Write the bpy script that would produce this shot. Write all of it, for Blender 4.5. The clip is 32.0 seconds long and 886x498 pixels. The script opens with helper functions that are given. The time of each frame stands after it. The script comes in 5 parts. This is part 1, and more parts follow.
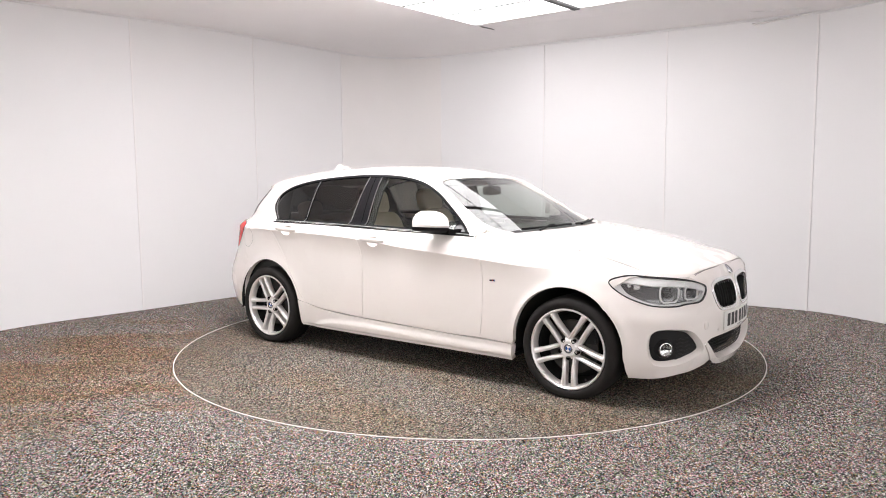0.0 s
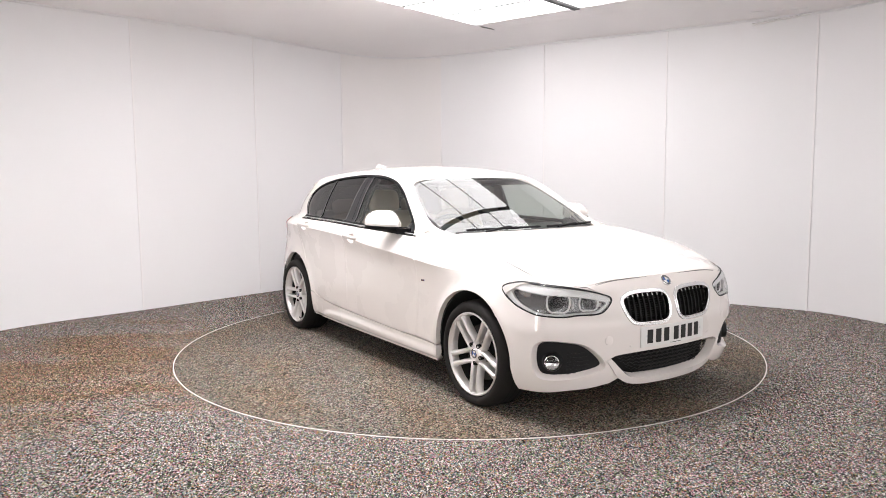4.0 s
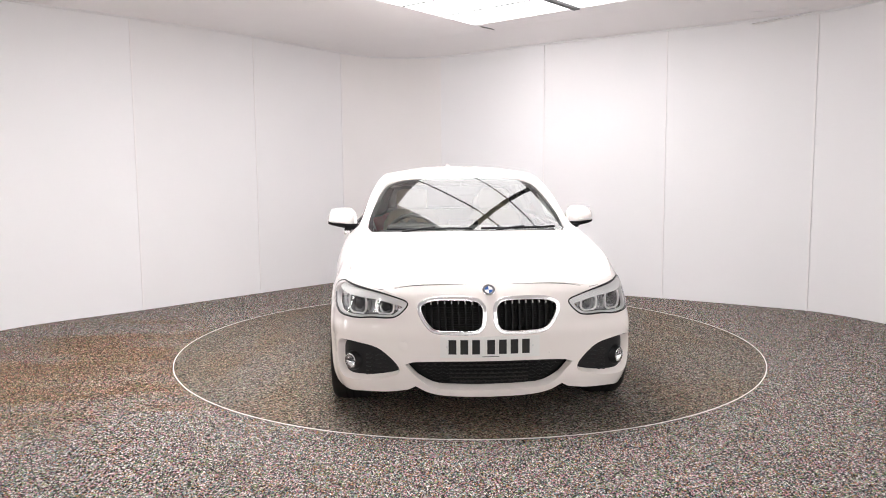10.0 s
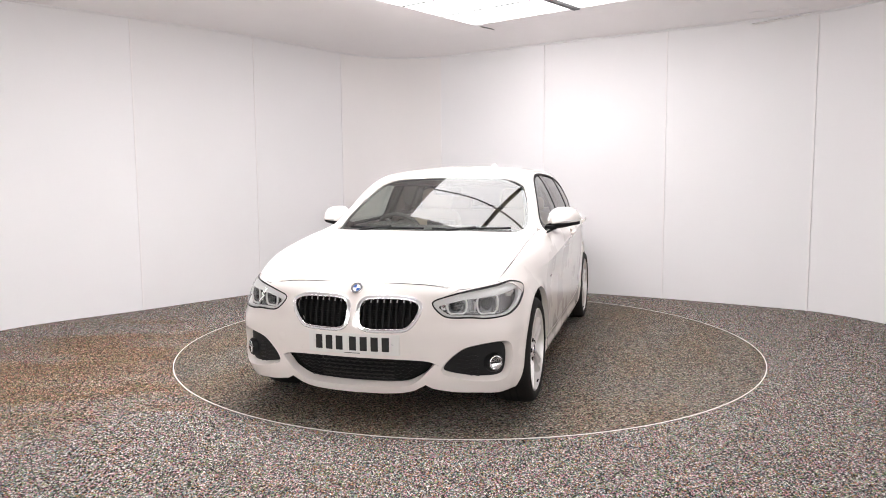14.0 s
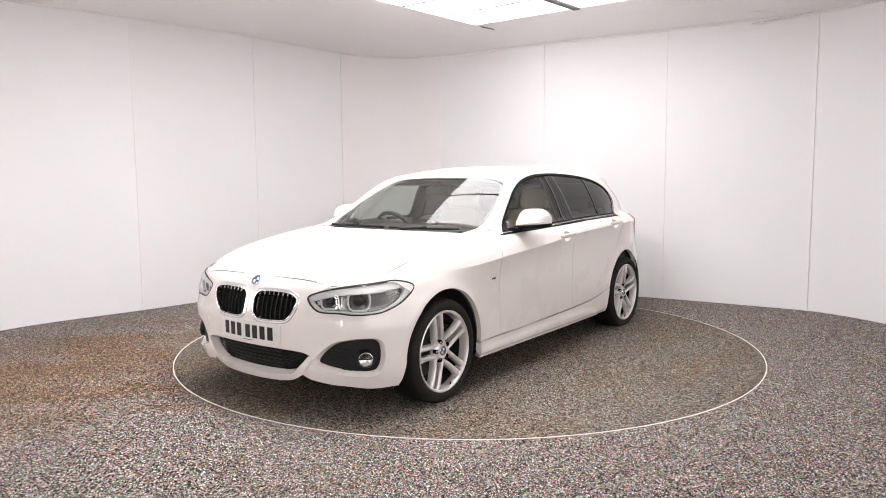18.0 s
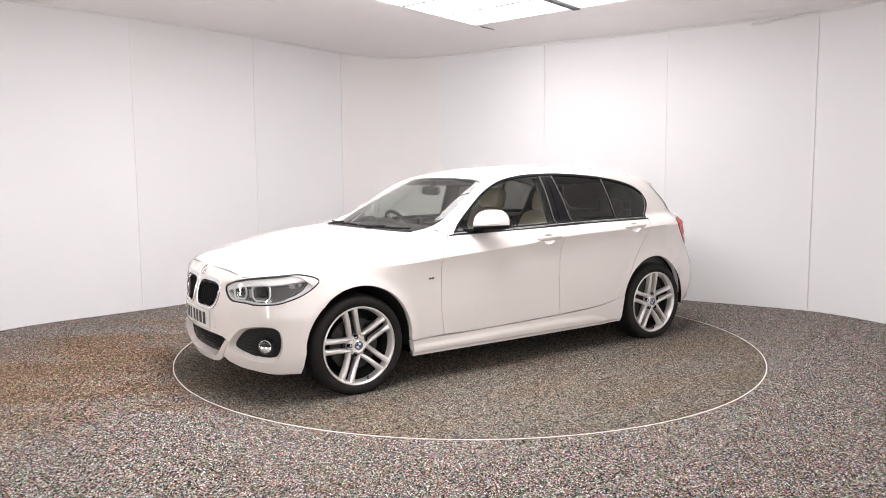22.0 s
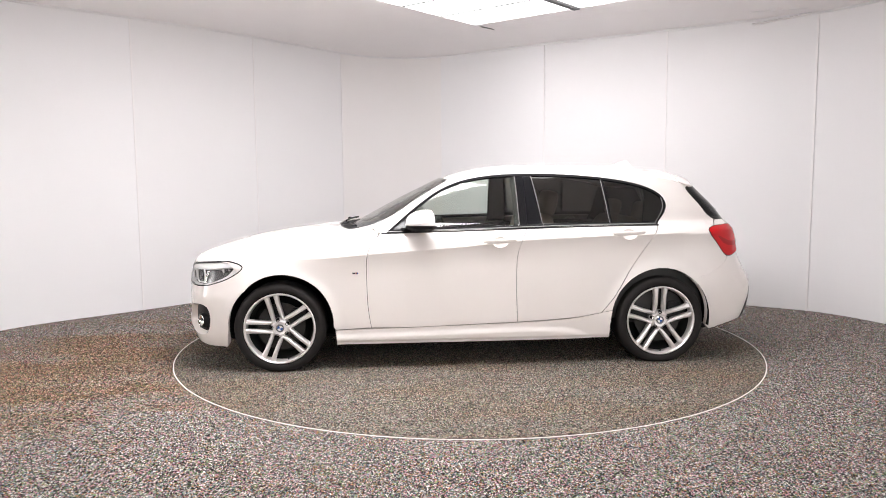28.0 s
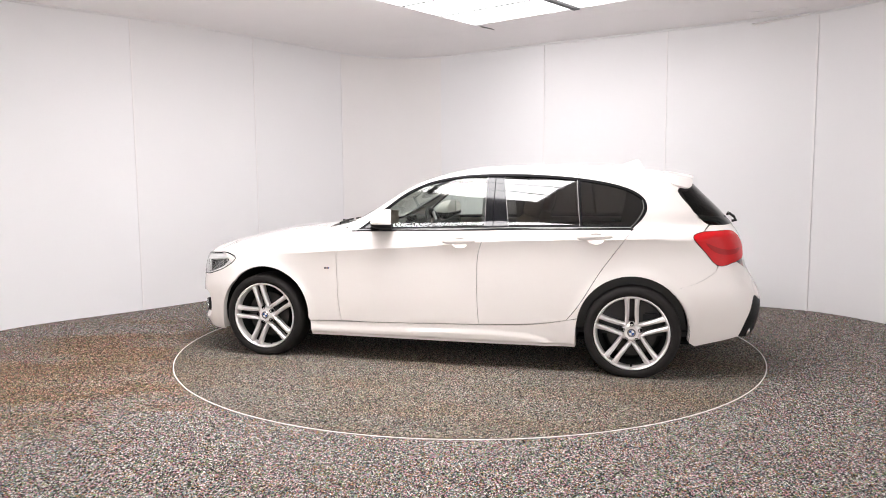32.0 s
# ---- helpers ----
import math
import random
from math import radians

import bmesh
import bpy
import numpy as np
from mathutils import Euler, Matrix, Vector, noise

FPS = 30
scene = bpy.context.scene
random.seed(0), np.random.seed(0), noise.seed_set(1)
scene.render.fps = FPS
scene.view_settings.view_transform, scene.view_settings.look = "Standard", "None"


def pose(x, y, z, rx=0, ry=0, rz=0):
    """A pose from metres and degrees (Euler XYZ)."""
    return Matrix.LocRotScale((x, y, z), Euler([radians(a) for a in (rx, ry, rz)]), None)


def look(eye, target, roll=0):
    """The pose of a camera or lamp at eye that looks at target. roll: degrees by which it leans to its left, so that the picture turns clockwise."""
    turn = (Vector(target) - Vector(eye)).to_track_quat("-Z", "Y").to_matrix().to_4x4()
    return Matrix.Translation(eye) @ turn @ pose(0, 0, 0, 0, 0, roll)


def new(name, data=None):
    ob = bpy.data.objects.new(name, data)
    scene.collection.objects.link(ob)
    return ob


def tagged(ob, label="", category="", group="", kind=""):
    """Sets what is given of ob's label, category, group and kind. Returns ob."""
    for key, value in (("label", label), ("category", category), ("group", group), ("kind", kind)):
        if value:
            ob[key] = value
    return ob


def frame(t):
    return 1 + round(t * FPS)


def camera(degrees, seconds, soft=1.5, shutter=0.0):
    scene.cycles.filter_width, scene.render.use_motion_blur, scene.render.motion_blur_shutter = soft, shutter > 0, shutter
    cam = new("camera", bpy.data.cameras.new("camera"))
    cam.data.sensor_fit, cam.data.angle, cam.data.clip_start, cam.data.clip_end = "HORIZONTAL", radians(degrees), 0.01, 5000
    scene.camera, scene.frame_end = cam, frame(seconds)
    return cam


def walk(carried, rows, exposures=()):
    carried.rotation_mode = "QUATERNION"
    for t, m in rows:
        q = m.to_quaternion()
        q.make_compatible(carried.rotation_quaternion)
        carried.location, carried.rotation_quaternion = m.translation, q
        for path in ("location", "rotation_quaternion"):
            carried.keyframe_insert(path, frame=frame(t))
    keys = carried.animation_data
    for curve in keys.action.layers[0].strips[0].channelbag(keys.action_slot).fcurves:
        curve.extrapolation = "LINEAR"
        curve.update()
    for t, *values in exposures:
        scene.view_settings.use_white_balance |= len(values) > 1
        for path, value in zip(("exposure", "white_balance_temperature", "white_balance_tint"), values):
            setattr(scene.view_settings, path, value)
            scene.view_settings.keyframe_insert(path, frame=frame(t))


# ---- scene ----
cam = camera(61.96, 32.0, soft=0.95)
CAM = look((0.0, -5.906, 1.36), (-0.1831, -0.0003, 0.7533), -0.47)
walk(cam, [(0.0, CAM), (32.0, CAM)], [(0.0, 0.08), (32.0, 0.08)])

# turn of the table, degrees at seconds
TURN = [(0.0, -34.7), (3.0, -49.9), (6.0, -65.0), (9.0, -80.0), (13.0, -100.0), (19.0, -129.9), (23.0, -149.6), (28.0, -174.1), (30.0, -183.8), (32.0, -193.7)]
AXIS_X, AXIS_Y = 0.029, -0.06

# ---- light ----
world = bpy.data.worlds.new("world")
scene.world = world
world.use_nodes = True
# even glow that reaches the booth through the added wall gap as fill
world.node_tree.nodes["Background"].inputs["Color"].default_value = (1.0, 0.97, 0.965, 1)
world.node_tree.nodes["Background"].inputs["Strength"].default_value = 1.8
PANEL_GLOW = 4.05
NEAR_GLOW = 17.2
FLOOD_GLOW = 17.0


# ---- materials ----
def material(name, color=(0.8, 0.8, 0.8), rough=0.5, metal=0.0, coat=0.0, spec=0.5, emit=0.0, grain=0.0, grain_scale=200.0, bump=0.0, wear=0.0, wear_scale=3.0):
    m = bpy.data.materials.new(name)
    m.use_nodes = True
    nt = m.node_tree
    b = nt.nodes["Principled BSDF"]
    b.inputs["Base Color"].default_value = (*color, 1)
    b.inputs["Roughness"].default_value = rough
    b.inputs["Metallic"].default_value = metal
    b.inputs["Coat Weight"].default_value = coat
    b.inputs["Coat Roughness"].default_value = 0.03
    b.inputs["Specular IOR Level"].default_value = spec
    if emit:
        b.inputs["Emission Color"].default_value = (*color, 1)
        b.inputs["Emission Strength"].default_value = emit
    tc = nt.nodes.new("ShaderNodeTexCoord")
    if grain or wear:
        fine = nt.nodes.new("ShaderNodeTexNoise")
        fine.inputs["Scale"].default_value = grain_scale
        fine.inputs["Detail"].default_value = 3
        wide = nt.nodes.new("ShaderNodeTexNoise")
        wide.inputs["Scale"].default_value = wear_scale
        wide.inputs["Detail"].default_value = 4
        for n in (fine, wide):
            nt.links.new(tc.outputs["Object"], n.inputs["Vector"])
        a = nt.nodes.new("ShaderNodeMapRange")
        a.inputs["To Min"].default_value, a.inputs["To Max"].default_value = 1 - grain, 1 + grain
        c = nt.nodes.new("ShaderNodeMapRange")
        c.inputs["To Min"].default_value, c.inputs["To Max"].default_value = 1 - wear, 1 + wear
        nt.links.new(fine.outputs["Fac"], a.inputs["Value"])
        nt.links.new(wide.outputs["Fac"], c.inputs["Value"])
        mul = nt.nodes.new("ShaderNodeMath")
        mul.operation = "MULTIPLY"
        nt.links.new(a.outputs[0], mul.inputs[0])
        nt.links.new(c.outputs[0], mul.inputs[1])
        sc = nt.nodes.new("ShaderNodeVectorMath")
        sc.operation = "SCALE"
        sc.inputs[0].default_value = color
        nt.links.new(mul.outputs[0], sc.inputs["Scale"])
        nt.links.new(sc.outputs[0], b.inputs["Base Color"])
        r = nt.nodes.new("ShaderNodeMapRange")
        r.inputs["To Min"].default_value, r.inputs["To Max"].default_value = max(rough - 0.08, 0.02), min(rough + 0.08, 1)
        nt.links.new(wide.outputs["Fac"], r.inputs["Value"])
        if not metal and rough > 0.2:
            nt.links.new(r.outputs[0], b.inputs["Roughness"])
        if bump:
            bp = nt.nodes.new("ShaderNodeBump")
            bp.inputs["Strength"].default_value = bump
            bp.inputs["Distance"].default_value = 0.002
            nt.links.new(fine.outputs["Fac"], bp.inputs["Height"])
            nt.links.new(bp.outputs[0], b.inputs["Normal"])
    return m


def glass(name, tint, ior=1.5, rough=0.0):
    """A thin pane: tinted clear with a gloss that grows at grazing angles."""
    m = bpy.data.materials.new(name)
    m.use_nodes = True
    nt = m.node_tree
    nt.nodes.remove(nt.nodes["Principled BSDF"])
    clear = nt.nodes.new("ShaderNodeBsdfTransparent")
    clear.inputs["Color"].default_value = (*tint, 1)
    gloss = nt.nodes.new("ShaderNodeBsdfGlossy")
    gloss.inputs["Roughness"].default_value = rough
    lw = nt.nodes.new("ShaderNodeLayerWeight")
    lw.inputs["Blend"].default_value = 0.5
    pw = nt.nodes.new("ShaderNodeMath")
    pw.operation = "POWER"
    pw.inputs[1].default_value = 5
    fr = nt.nodes.new("ShaderNodeMath")
    fr.operation = "MULTIPLY_ADD"
    f0 = 2 * ((ior - 1) / (ior + 1)) ** 2
    fr.inputs[1].default_value, fr.inputs[2].default_value = 1 - f0, f0
    nt.links.new(lw.outputs["Facing"], pw.inputs[0])
    nt.links.new(pw.outputs[0], fr.inputs[0])
    mix = nt.nodes.new("ShaderNodeMixShader")
    nt.links.new(fr.outputs[0], mix.inputs[0])
    nt.links.new(clear.outputs[0], mix.inputs[1])
    nt.links.new(gloss.outputs[0], mix.inputs[2])
    nt.links.new(mix.outputs[0], nt.nodes["Material Output"].inputs["Surface"])
    return m


def speckle(name, dark, mid, light, blotch, scale, tint, stain=None):
    """Flecked rubber-chip carpet: small chips of grey, a few brown, blue and red ones, worn in wide patches."""
    m = bpy.data.materials.new(name)
    m.use_nodes = True
    nt = m.node_tree
    b = nt.nodes["Principled BSDF"]
    b.inputs["Roughness"].default_value = 0.92
    b.inputs["Specular IOR Level"].default_value = 0.15
    tc = nt.nodes.new("ShaderNodeTexCoord")
    vor = nt.nodes.new("ShaderNodeTexVoronoi")
    vor.inputs["Scale"].default_value = scale
    # the loops lie lengthwise in the roll
    roll = nt.nodes.new("ShaderNodeMapping")
    roll.inputs["Scale"].default_value = (1.0, 0.62, 1.0)
    nt.links.new(tc.outputs["Object"], roll.inputs["Vector"])
    nt.links.new(roll.outputs[0], vor.inputs["Vector"])
    wide = nt.nodes.new("ShaderNodeTexNoise")
    wide.inputs["Scale"].default_value = 1.1
    wide.inputs["Detail"].default_value = 5
    fibre = nt.nodes.new("ShaderNodeTexNoise")
    fibre.inputs["Scale"].default_value = 60
    fibre.inputs["Detail"].default_value = 3
    nt.links.new(tc.outputs["Object"], fibre.inputs["Vector"])
    trod = nt.nodes.new("ShaderNodeMapping")
    trod.inputs["Scale"].default_value = (0.7, 1.9, 1.0)
    nt.links.new(tc.outputs["Object"], trod.inputs["Vector"])
    nt.links.new(trod.outputs[0], wide.inputs["Vector"])
    sep = nt.nodes.new("ShaderNodeSeparateColor")
    nt.links.new(vor.outputs["Color"], sep.inputs[0])
    ramp = nt.nodes.new("ShaderNodeValToRGB")
    ramp.color_ramp.interpolation = "CONSTANT"
    def hue(r, g, b):
        return tuple(v * (1 + (w - 1) * tint) for v, w in zip(light, (r, g, b)))

    stops = [(0.0, dark), (0.27, mid), (0.47, light), (0.58, hue(1.1, 0.72, 0.88)), (0.66, hue(0.70, 0.92, 0.62)), (0.73, hue(0.62, 0.78, 0.86)), (0.80, hue(1.0, 0.70, 0.52)), (0.86, tuple(v * 0.6 for v in mid)), (0.92, tuple(min(v * 1.9, 0.85) for v in light))]
    el = ramp.color_ramp.elements
    while len(el) < len(stops):
        el.new(0.5)
    for e, (pos, col) in zip(el, stops):
        e.position, e.color = pos, (*col, 1)
    nt.links.new(sep.outputs[0], ramp.inputs[0])
    tone = nt.nodes.new("ShaderNodeValToRGB")
    tone.color_ramp.elements[0].position, tone.color_ramp.elements[0].color = 0.42, (1.0, 1.0, 1.0, 1)
    tone.color_ramp.elements[1].position, tone.color_ramp.elements[1].color = 0.64, (*blotch, 1)
    nt.links.new(wide.outputs["Fac"], tone.inputs[0])
    if stain:
        far = nt.nodes.new("ShaderNodeVectorMath")
        far.operation = "DISTANCE"
        far.inputs[1].default_value = (stain[0], stain[1], 0)
        nt.links.new(tc.outputs["Object"], far.inputs[0])
        near = nt.nodes.new("ShaderNodeMapRange")
        near.inputs["From Min"].default_value, near.inputs["From Max"].default_value = stain[2] * 0.3, stain[2]
        near.inputs["To Min"].default_value, near.inputs["To Max"].default_value = 0.14, -0.2
        nt.links.new(far.outputs["Value"], near.inputs["Value"])
        add = nt.nodes.new("ShaderNodeMath")
        nt.links.new(near.outputs[0], add.inputs[0])
        nt.links.new(wide.outputs["Fac"], add.inputs[1])
        nt.links.new(add.outputs[0], tone.inputs[0])
    mul = nt.nodes.new("ShaderNodeMix")
    mul.data_type, mul.blend_type = "RGBA", "MULTIPLY"
    mul.inputs[0].default_value = 1
    nt.links.new(ramp.outputs[0], mul.inputs[6])
    nt.links.new(tone.outputs[0], mul.inputs[7])
    fr = nt.nodes.new("ShaderNodeMapRange")
    fr.inputs["To Min"].default_value, fr.inputs["To Max"].default_value = 0.75, 1.25
    nt.links.new(fibre.outputs["Fac"], fr.inputs["Value"])
    sc = nt.nodes.new("ShaderNodeVectorMath")
    sc.operation = "SCALE"
    nt.links.new(mul.outputs[2], sc.inputs[0])
    nt.links.new(fr.outputs[0], sc.inputs["Scale"])
    nt.links.new(sc.outputs[0], b.inputs["Base Color"])
    bp = nt.nodes.new("ShaderNodeBump")
    bp.inputs["Strength"].default_value = 0.6
    bp.inputs["Distance"].default_value = 0.003
    nt.links.new(vor.outputs["Distance"], bp.inputs["Height"])
    nt.links.new(bp.outputs[0], b.inputs["Normal"])
    return m


CARPET = speckle("carpet", (0.010, 0.009, 0.009), (0.092, 0.085, 0.078), (0.37, 0.345, 0.328), (0.90, 0.71, 0.53), 205, 1.6, (-2.75, -0.95, 2.1))
CARPET_DISC = speckle("carpet_disc", (0.014, 0.0125, 0.0105), (0.090, 0.081, 0.072), (0.262, 0.240, 0.211), (1.03, 0.92, 0.80), 205, 1.1)
WALL = material("wall_board", (0.880, 0.875, 0.890), 0.5, spec=0.15, grain=0.01, grain_scale=90, wear=0.025, wear_scale=0.9)


def vary_by_board(m, other):
    """Each board leans a little towards another tone."""
    nt = m.node_tree
    info = nt.nodes.new("ShaderNodeObjectInfo")
    mix = nt.nodes.new("ShaderNodeMix")
    mix.data_type, mix.blend_type = "RGBA", "MULTIPLY"
    b = nt.nodes["Principled BSDF"]
    src = b.inputs["Base Color"].links[0].from_socket
    nt.links.new(info.outputs["Random"], mix.inputs[0])
    nt.links.new(src, mix.inputs[6])
    mix.inputs[7].default_value = (*other, 1)
    nt.links.new(mix.outputs[2], b.inputs["Base Color"])


CREAM = material("cream_board", (0.885, 0.862, 0.858), 0.5, spec=0.15, grain=0.01, grain_scale=90, wear=0.025, wear_scale=0.9)
vary_by_board(WALL, (0.985, 0.98, 0.975))
CEILING = material("ceiling_paint", (0.905, 0.88, 0.887), 0.8, grain=0.01, grain_scale=120, wear=0.02)
GROUND = material("concrete", (0.42, 0.41, 0.40), 0.85, grain=0.08, grain_scale=60, wear=0.1, wear_scale=0.5)
JOINT = material("joint_strip", (0.90, 0.88, 0.885), 0.35, grain=0.02)
LAMP = material("lamp_panel", (1.0, 0.975, 0.985), 0.5, emit=PANEL_GLOW)
# near boxes: one raised, one dimmed, to balance the light left and right
LAMP_NEAR = material("lamp_panel_strong", (1.0, 0.975, 0.985), 0.5, emit=NEAR_GLOW * 1.2)
LAMP_DIM = material("lamp_panel_dim", (1.0, 0.975, 0.985), 0.5, emit=NEAR_GLOW * 0.7)
FLOOD_SMALL = material("small_flood_panel", (1.0, 0.98, 0.96), 0.5, emit=FLOOD_GLOW * 0.7)
FLOOD = material("flood_panel", (1.0, 0.98, 0.96), 0.5, emit=FLOOD_GLOW)
LAMPBAR = material("lamp_bar", (0.05, 0.05, 0.05), 0.5, grain=0.05)
RING = material("turntable_rim", (0.74, 0.71, 0.68), 0.4, metal=0.2, grain=0.1)
PAINT = material("white_paint", (0.872, 0.818, 0.788), 0.28, coat=1.0, spec=0.06, grain=0.006, grain_scale=400, wear=0.01)
BLACKGLOSS = material("gloss_black", (0.008, 0.008, 0.01), 0.12, coat=0.15, spec=0.3, grain=0.05)
TRIM = material("satin_black", (0.010, 0.010, 0.011), 0.75, spec=0.12, grain=0.08)
PLASTIC = material("black_plastic", (0.008, 0.008, 0.009), 0.5, spec=0.3, grain=0.15, grain_scale=300, bump=0.2)
# near-black: own colour of liners and underbody, painted shade in wheels, grilles, gaps
DEEP = material("black_and_shade", (0.006, 0.006, 0.006), 0.9, grain=0.2)
# pale grey that stands for light caught on the window rubber
EDGE = material("window_edge_glint", (0.30, 0.29, 0.29), 0.45, spec=0.3, grain=0.05)
CHROME = material("chrome", (0.86, 0.86, 0.87), 0.12, metal=1.0, grain=0.02)
SATIN = material("satin_metal", (0.5, 0.5, 0.5), 0.3, metal=1.0, grain=0.04)
ALLOY = material("silver_alloy", (0.82, 0.79, 0.78), 0.30, metal=0.5, coat=0.4, grain=0.03, grain_scale=500)
RUBBER = material("tyre_rubber", (0.014, 0.012, 0.0115), 0.72, spec=0.28, grain=0.25, grain_scale=120, bump=0.2, wear=0.2, wear_scale=8)
DISC = material("brake_steel", (0.03, 0.027, 0.025), 0.55, metal=0.2, grain=0.2, grain_scale=80)
GLASS = glass("window_glass", (0.79, 0.845, 0.81), 1.48)
SCREEN = glass("windscreen_glass", (0.68, 0.73, 0.70), 1.78)
PRIVACY = glass("privacy_glass", (0.15, 0.146, 0.138), 1.5)
REARGLASS = glass("rear_glass", (0.07, 0.07, 0.068), 1.3)
# flat greys that stand for the shade in the bonnet gaps
GAP_SHADE = material("gap_shade", (0.10, 0.098, 0.095), 0.8, grain=0.1)
SEAM = material("seam_shade", (0.38, 0.37, 0.36), 0.8, grain=0.1)
LENS = glass("clear_lens", (0.96, 0.96, 0.96), 1.4)
HLHOUSE = material("lamp_housing", (0.17, 0.17, 0.175), 0.25, metal=0.6, coat=0.3, grain=0.05)
HLRING = material("lamp_ring", (0.76, 0.76, 0.76), 0.3, grain=0.03)
REDLENS = material("red_lens", (0.62, 0.010, 0.014), 0.2, coat=0.05, spec=0.2, grain=0.1, grain_scale=60)
DARKRED = material("dark_red_lens", (0.40, 0.008, 0.011), 0.2, coat=0.05, spec=0.2, grain=0.1, grain_scale=60)
BEIGE = material("beige_leather", (0.66, 0.56, 0.44), 0.5, grain=0.06, grain_scale=150, bump=0.2, wear=0.05)
CABIN = material("dark_trim", (0.03, 0.029, 0.028), 0.6, grain=0.15, grain_scale=200, bump=0.1)
HEADLINER = material("grey_headliner", (0.32, 0.31, 0.3), 0.9, grain=0.05)
PLATE = material("plate_white", (0.80, 0.79, 0.77), 0.35, grain=0.01)
INK = material("plate_ink", (0.01, 0.01, 0.01), 0.4, grain=0.05)
BLUE = material("badge_blue", (0.03, 0.10, 0.32), 0.2, coat=1.0, grain=0.03)
BADGEWHITE = material("badge_white", (0.8, 0.8, 0.8), 0.2, coat=1.0, grain=0.02)
BADGEBLACK = material("badge_black", (0.15, 0.15, 0.16), 0.2, coat=1.0, grain=0.05)


# ---- mesh tools ----
from mathutils.geometry import delaunay_2d_cdt

def link(name, verts, faces, mat, parent=None, label="", smooth=True, normals=None):
    me = bpy.data.meshes.new(name)
    me.from_pydata([tuple(v) for v in verts], [], [tuple(f) for f in faces])
    me.materials.append(mat)
    if smooth:
        me.shade_smooth()
    me.update()
    if normals is not None:
        me.normals_split_custom_set_from_vertices([tuple(n) for n in normals])
    ob = new(name, me)
    if parent:
        ob.parent = parent
    if label:
        ob["label"] = label
    return ob


def part(name, bm, mat, parent, label="", smooth=False, angle=40):
    me = bpy.data.meshes.new(name)
    bm.to_mesh(me)
    bm.free()
    me.materials.append(mat)
    if smooth:
        me.shade_smooth()
        me.set_sharp_from_angle(angle=radians(angle))
    ob = new(name, me)
    if parent:
        ob.parent = parent
    if label:
        ob["label"] = label
    return ob


def box_bm(x0, x1, y0, y1, z0, z1, bevel=0.0, bm=None, m=None):
    bm = bm or bmesh.new()
    g = bmesh.ops.create_cube(bm, size=1)["verts"]
    for v in g:
        v.co = Vector(((x0 + x1) / 2 + v.co.x * (x1 - x0), (y0 + y1) / 2 + v.co.y * (y1 - y0), (z0 + z1) / 2 + v.co.z * (z1 - z0)))
        if m:
            v.co = m @ v.co
    if bevel:
        bmesh.ops.bevel(bm, geom=list({e for v in g for e in v.link_edges}), offset=bevel, segments=2, affect="EDGES")
    return bm


def lathe(name, prof, mat, parent, axis="y", seg=64, label="", centre=(0, 0, 0)):
    """Turns the profile of (radius, along) round an axis."""
    verts, faces = [], []
    for i in range(seg):
        a = 2 * math.pi * i / seg
        for r, h in prof:
            p = (r * math.cos(a), h, r * math.sin(a)) if axis == "y" else (h, r * math.cos(a), r * math.sin(a)) if axis == "x" else (r * math.cos(a), r * math.sin(a), h)
            verts.append(tuple(p[k] + centre[k] for k in range(3)))
    k = len(prof)
    for i in range(seg):
        j = (i + 1) % seg
        for q in range(k - 1):
            faces.append((i * k + q, i * k + q + 1, j * k + q + 1, j * k + q))
    ob = link(name, verts, faces, mat, parent, label)
    ob.data.set_sharp_from_angle(angle=radians(35))
    return ob


def tube(name, pts, rad, mat, parent, label="", seg=8, closed=False):
    cu = bpy.data.curves.new(name, "CURVE")
    cu.dimensions = "3D"
    sp = cu.splines.new("POLY")
    sp.points.add(len(pts) - 1)
    for p, q in zip(sp.points, pts):
        p.co = (*q, 1)
    sp.use_cyclic_u = closed
    cu.bevel_depth, cu.bevel_resolution = rad, max(1, seg // 4)
    cu.use_fill_caps = True
    tmp = bpy.data.objects.new(name, cu)
    me = bpy.data.meshes.new_from_object(tmp)
    bpy.data.objects.remove(tmp)
    me.materials.clear()
    me.materials.append(mat)
    me.shade_smooth()
    ob = new(name, me)
    ob.parent = parent
    if label:
        ob["label"] = label
    return ob


def crv(pts):
    """A smooth curve through (x, y) pairs that does not overshoot."""
    xs, ys = (np.array(v, float) for v in zip(*pts))
    h = np.diff(xs)
    d = np.diff(ys) / h
    m = np.zeros(len(xs))
    for i in range(1, len(xs) - 1):
        if d[i - 1] * d[i] > 0:
            w1, w2 = 2 * h[i] + h[i - 1], h[i] + 2 * h[i - 1]
            m[i] = (w1 + w2) / (w1 / d[i - 1] + w2 / d[i])
    m[0], m[-1] = d[0], d[-1]

    def f(x):
        x = np.clip(np.asarray(x, float), xs[0], xs[-1])
        i = np.clip(np.searchsorted(xs, x) - 1, 0, len(h) - 1)
        t = (x - xs[i]) / h[i]
        return (1 + 2 * t) * (1 - t) ** 2 * ys[i] + t * (1 - t) ** 2 * h[i] * m[i] + t * t * (3 - 2 * t) * ys[i + 1] + t * t * (t - 1) * h[i] * m[i + 1]

    return f


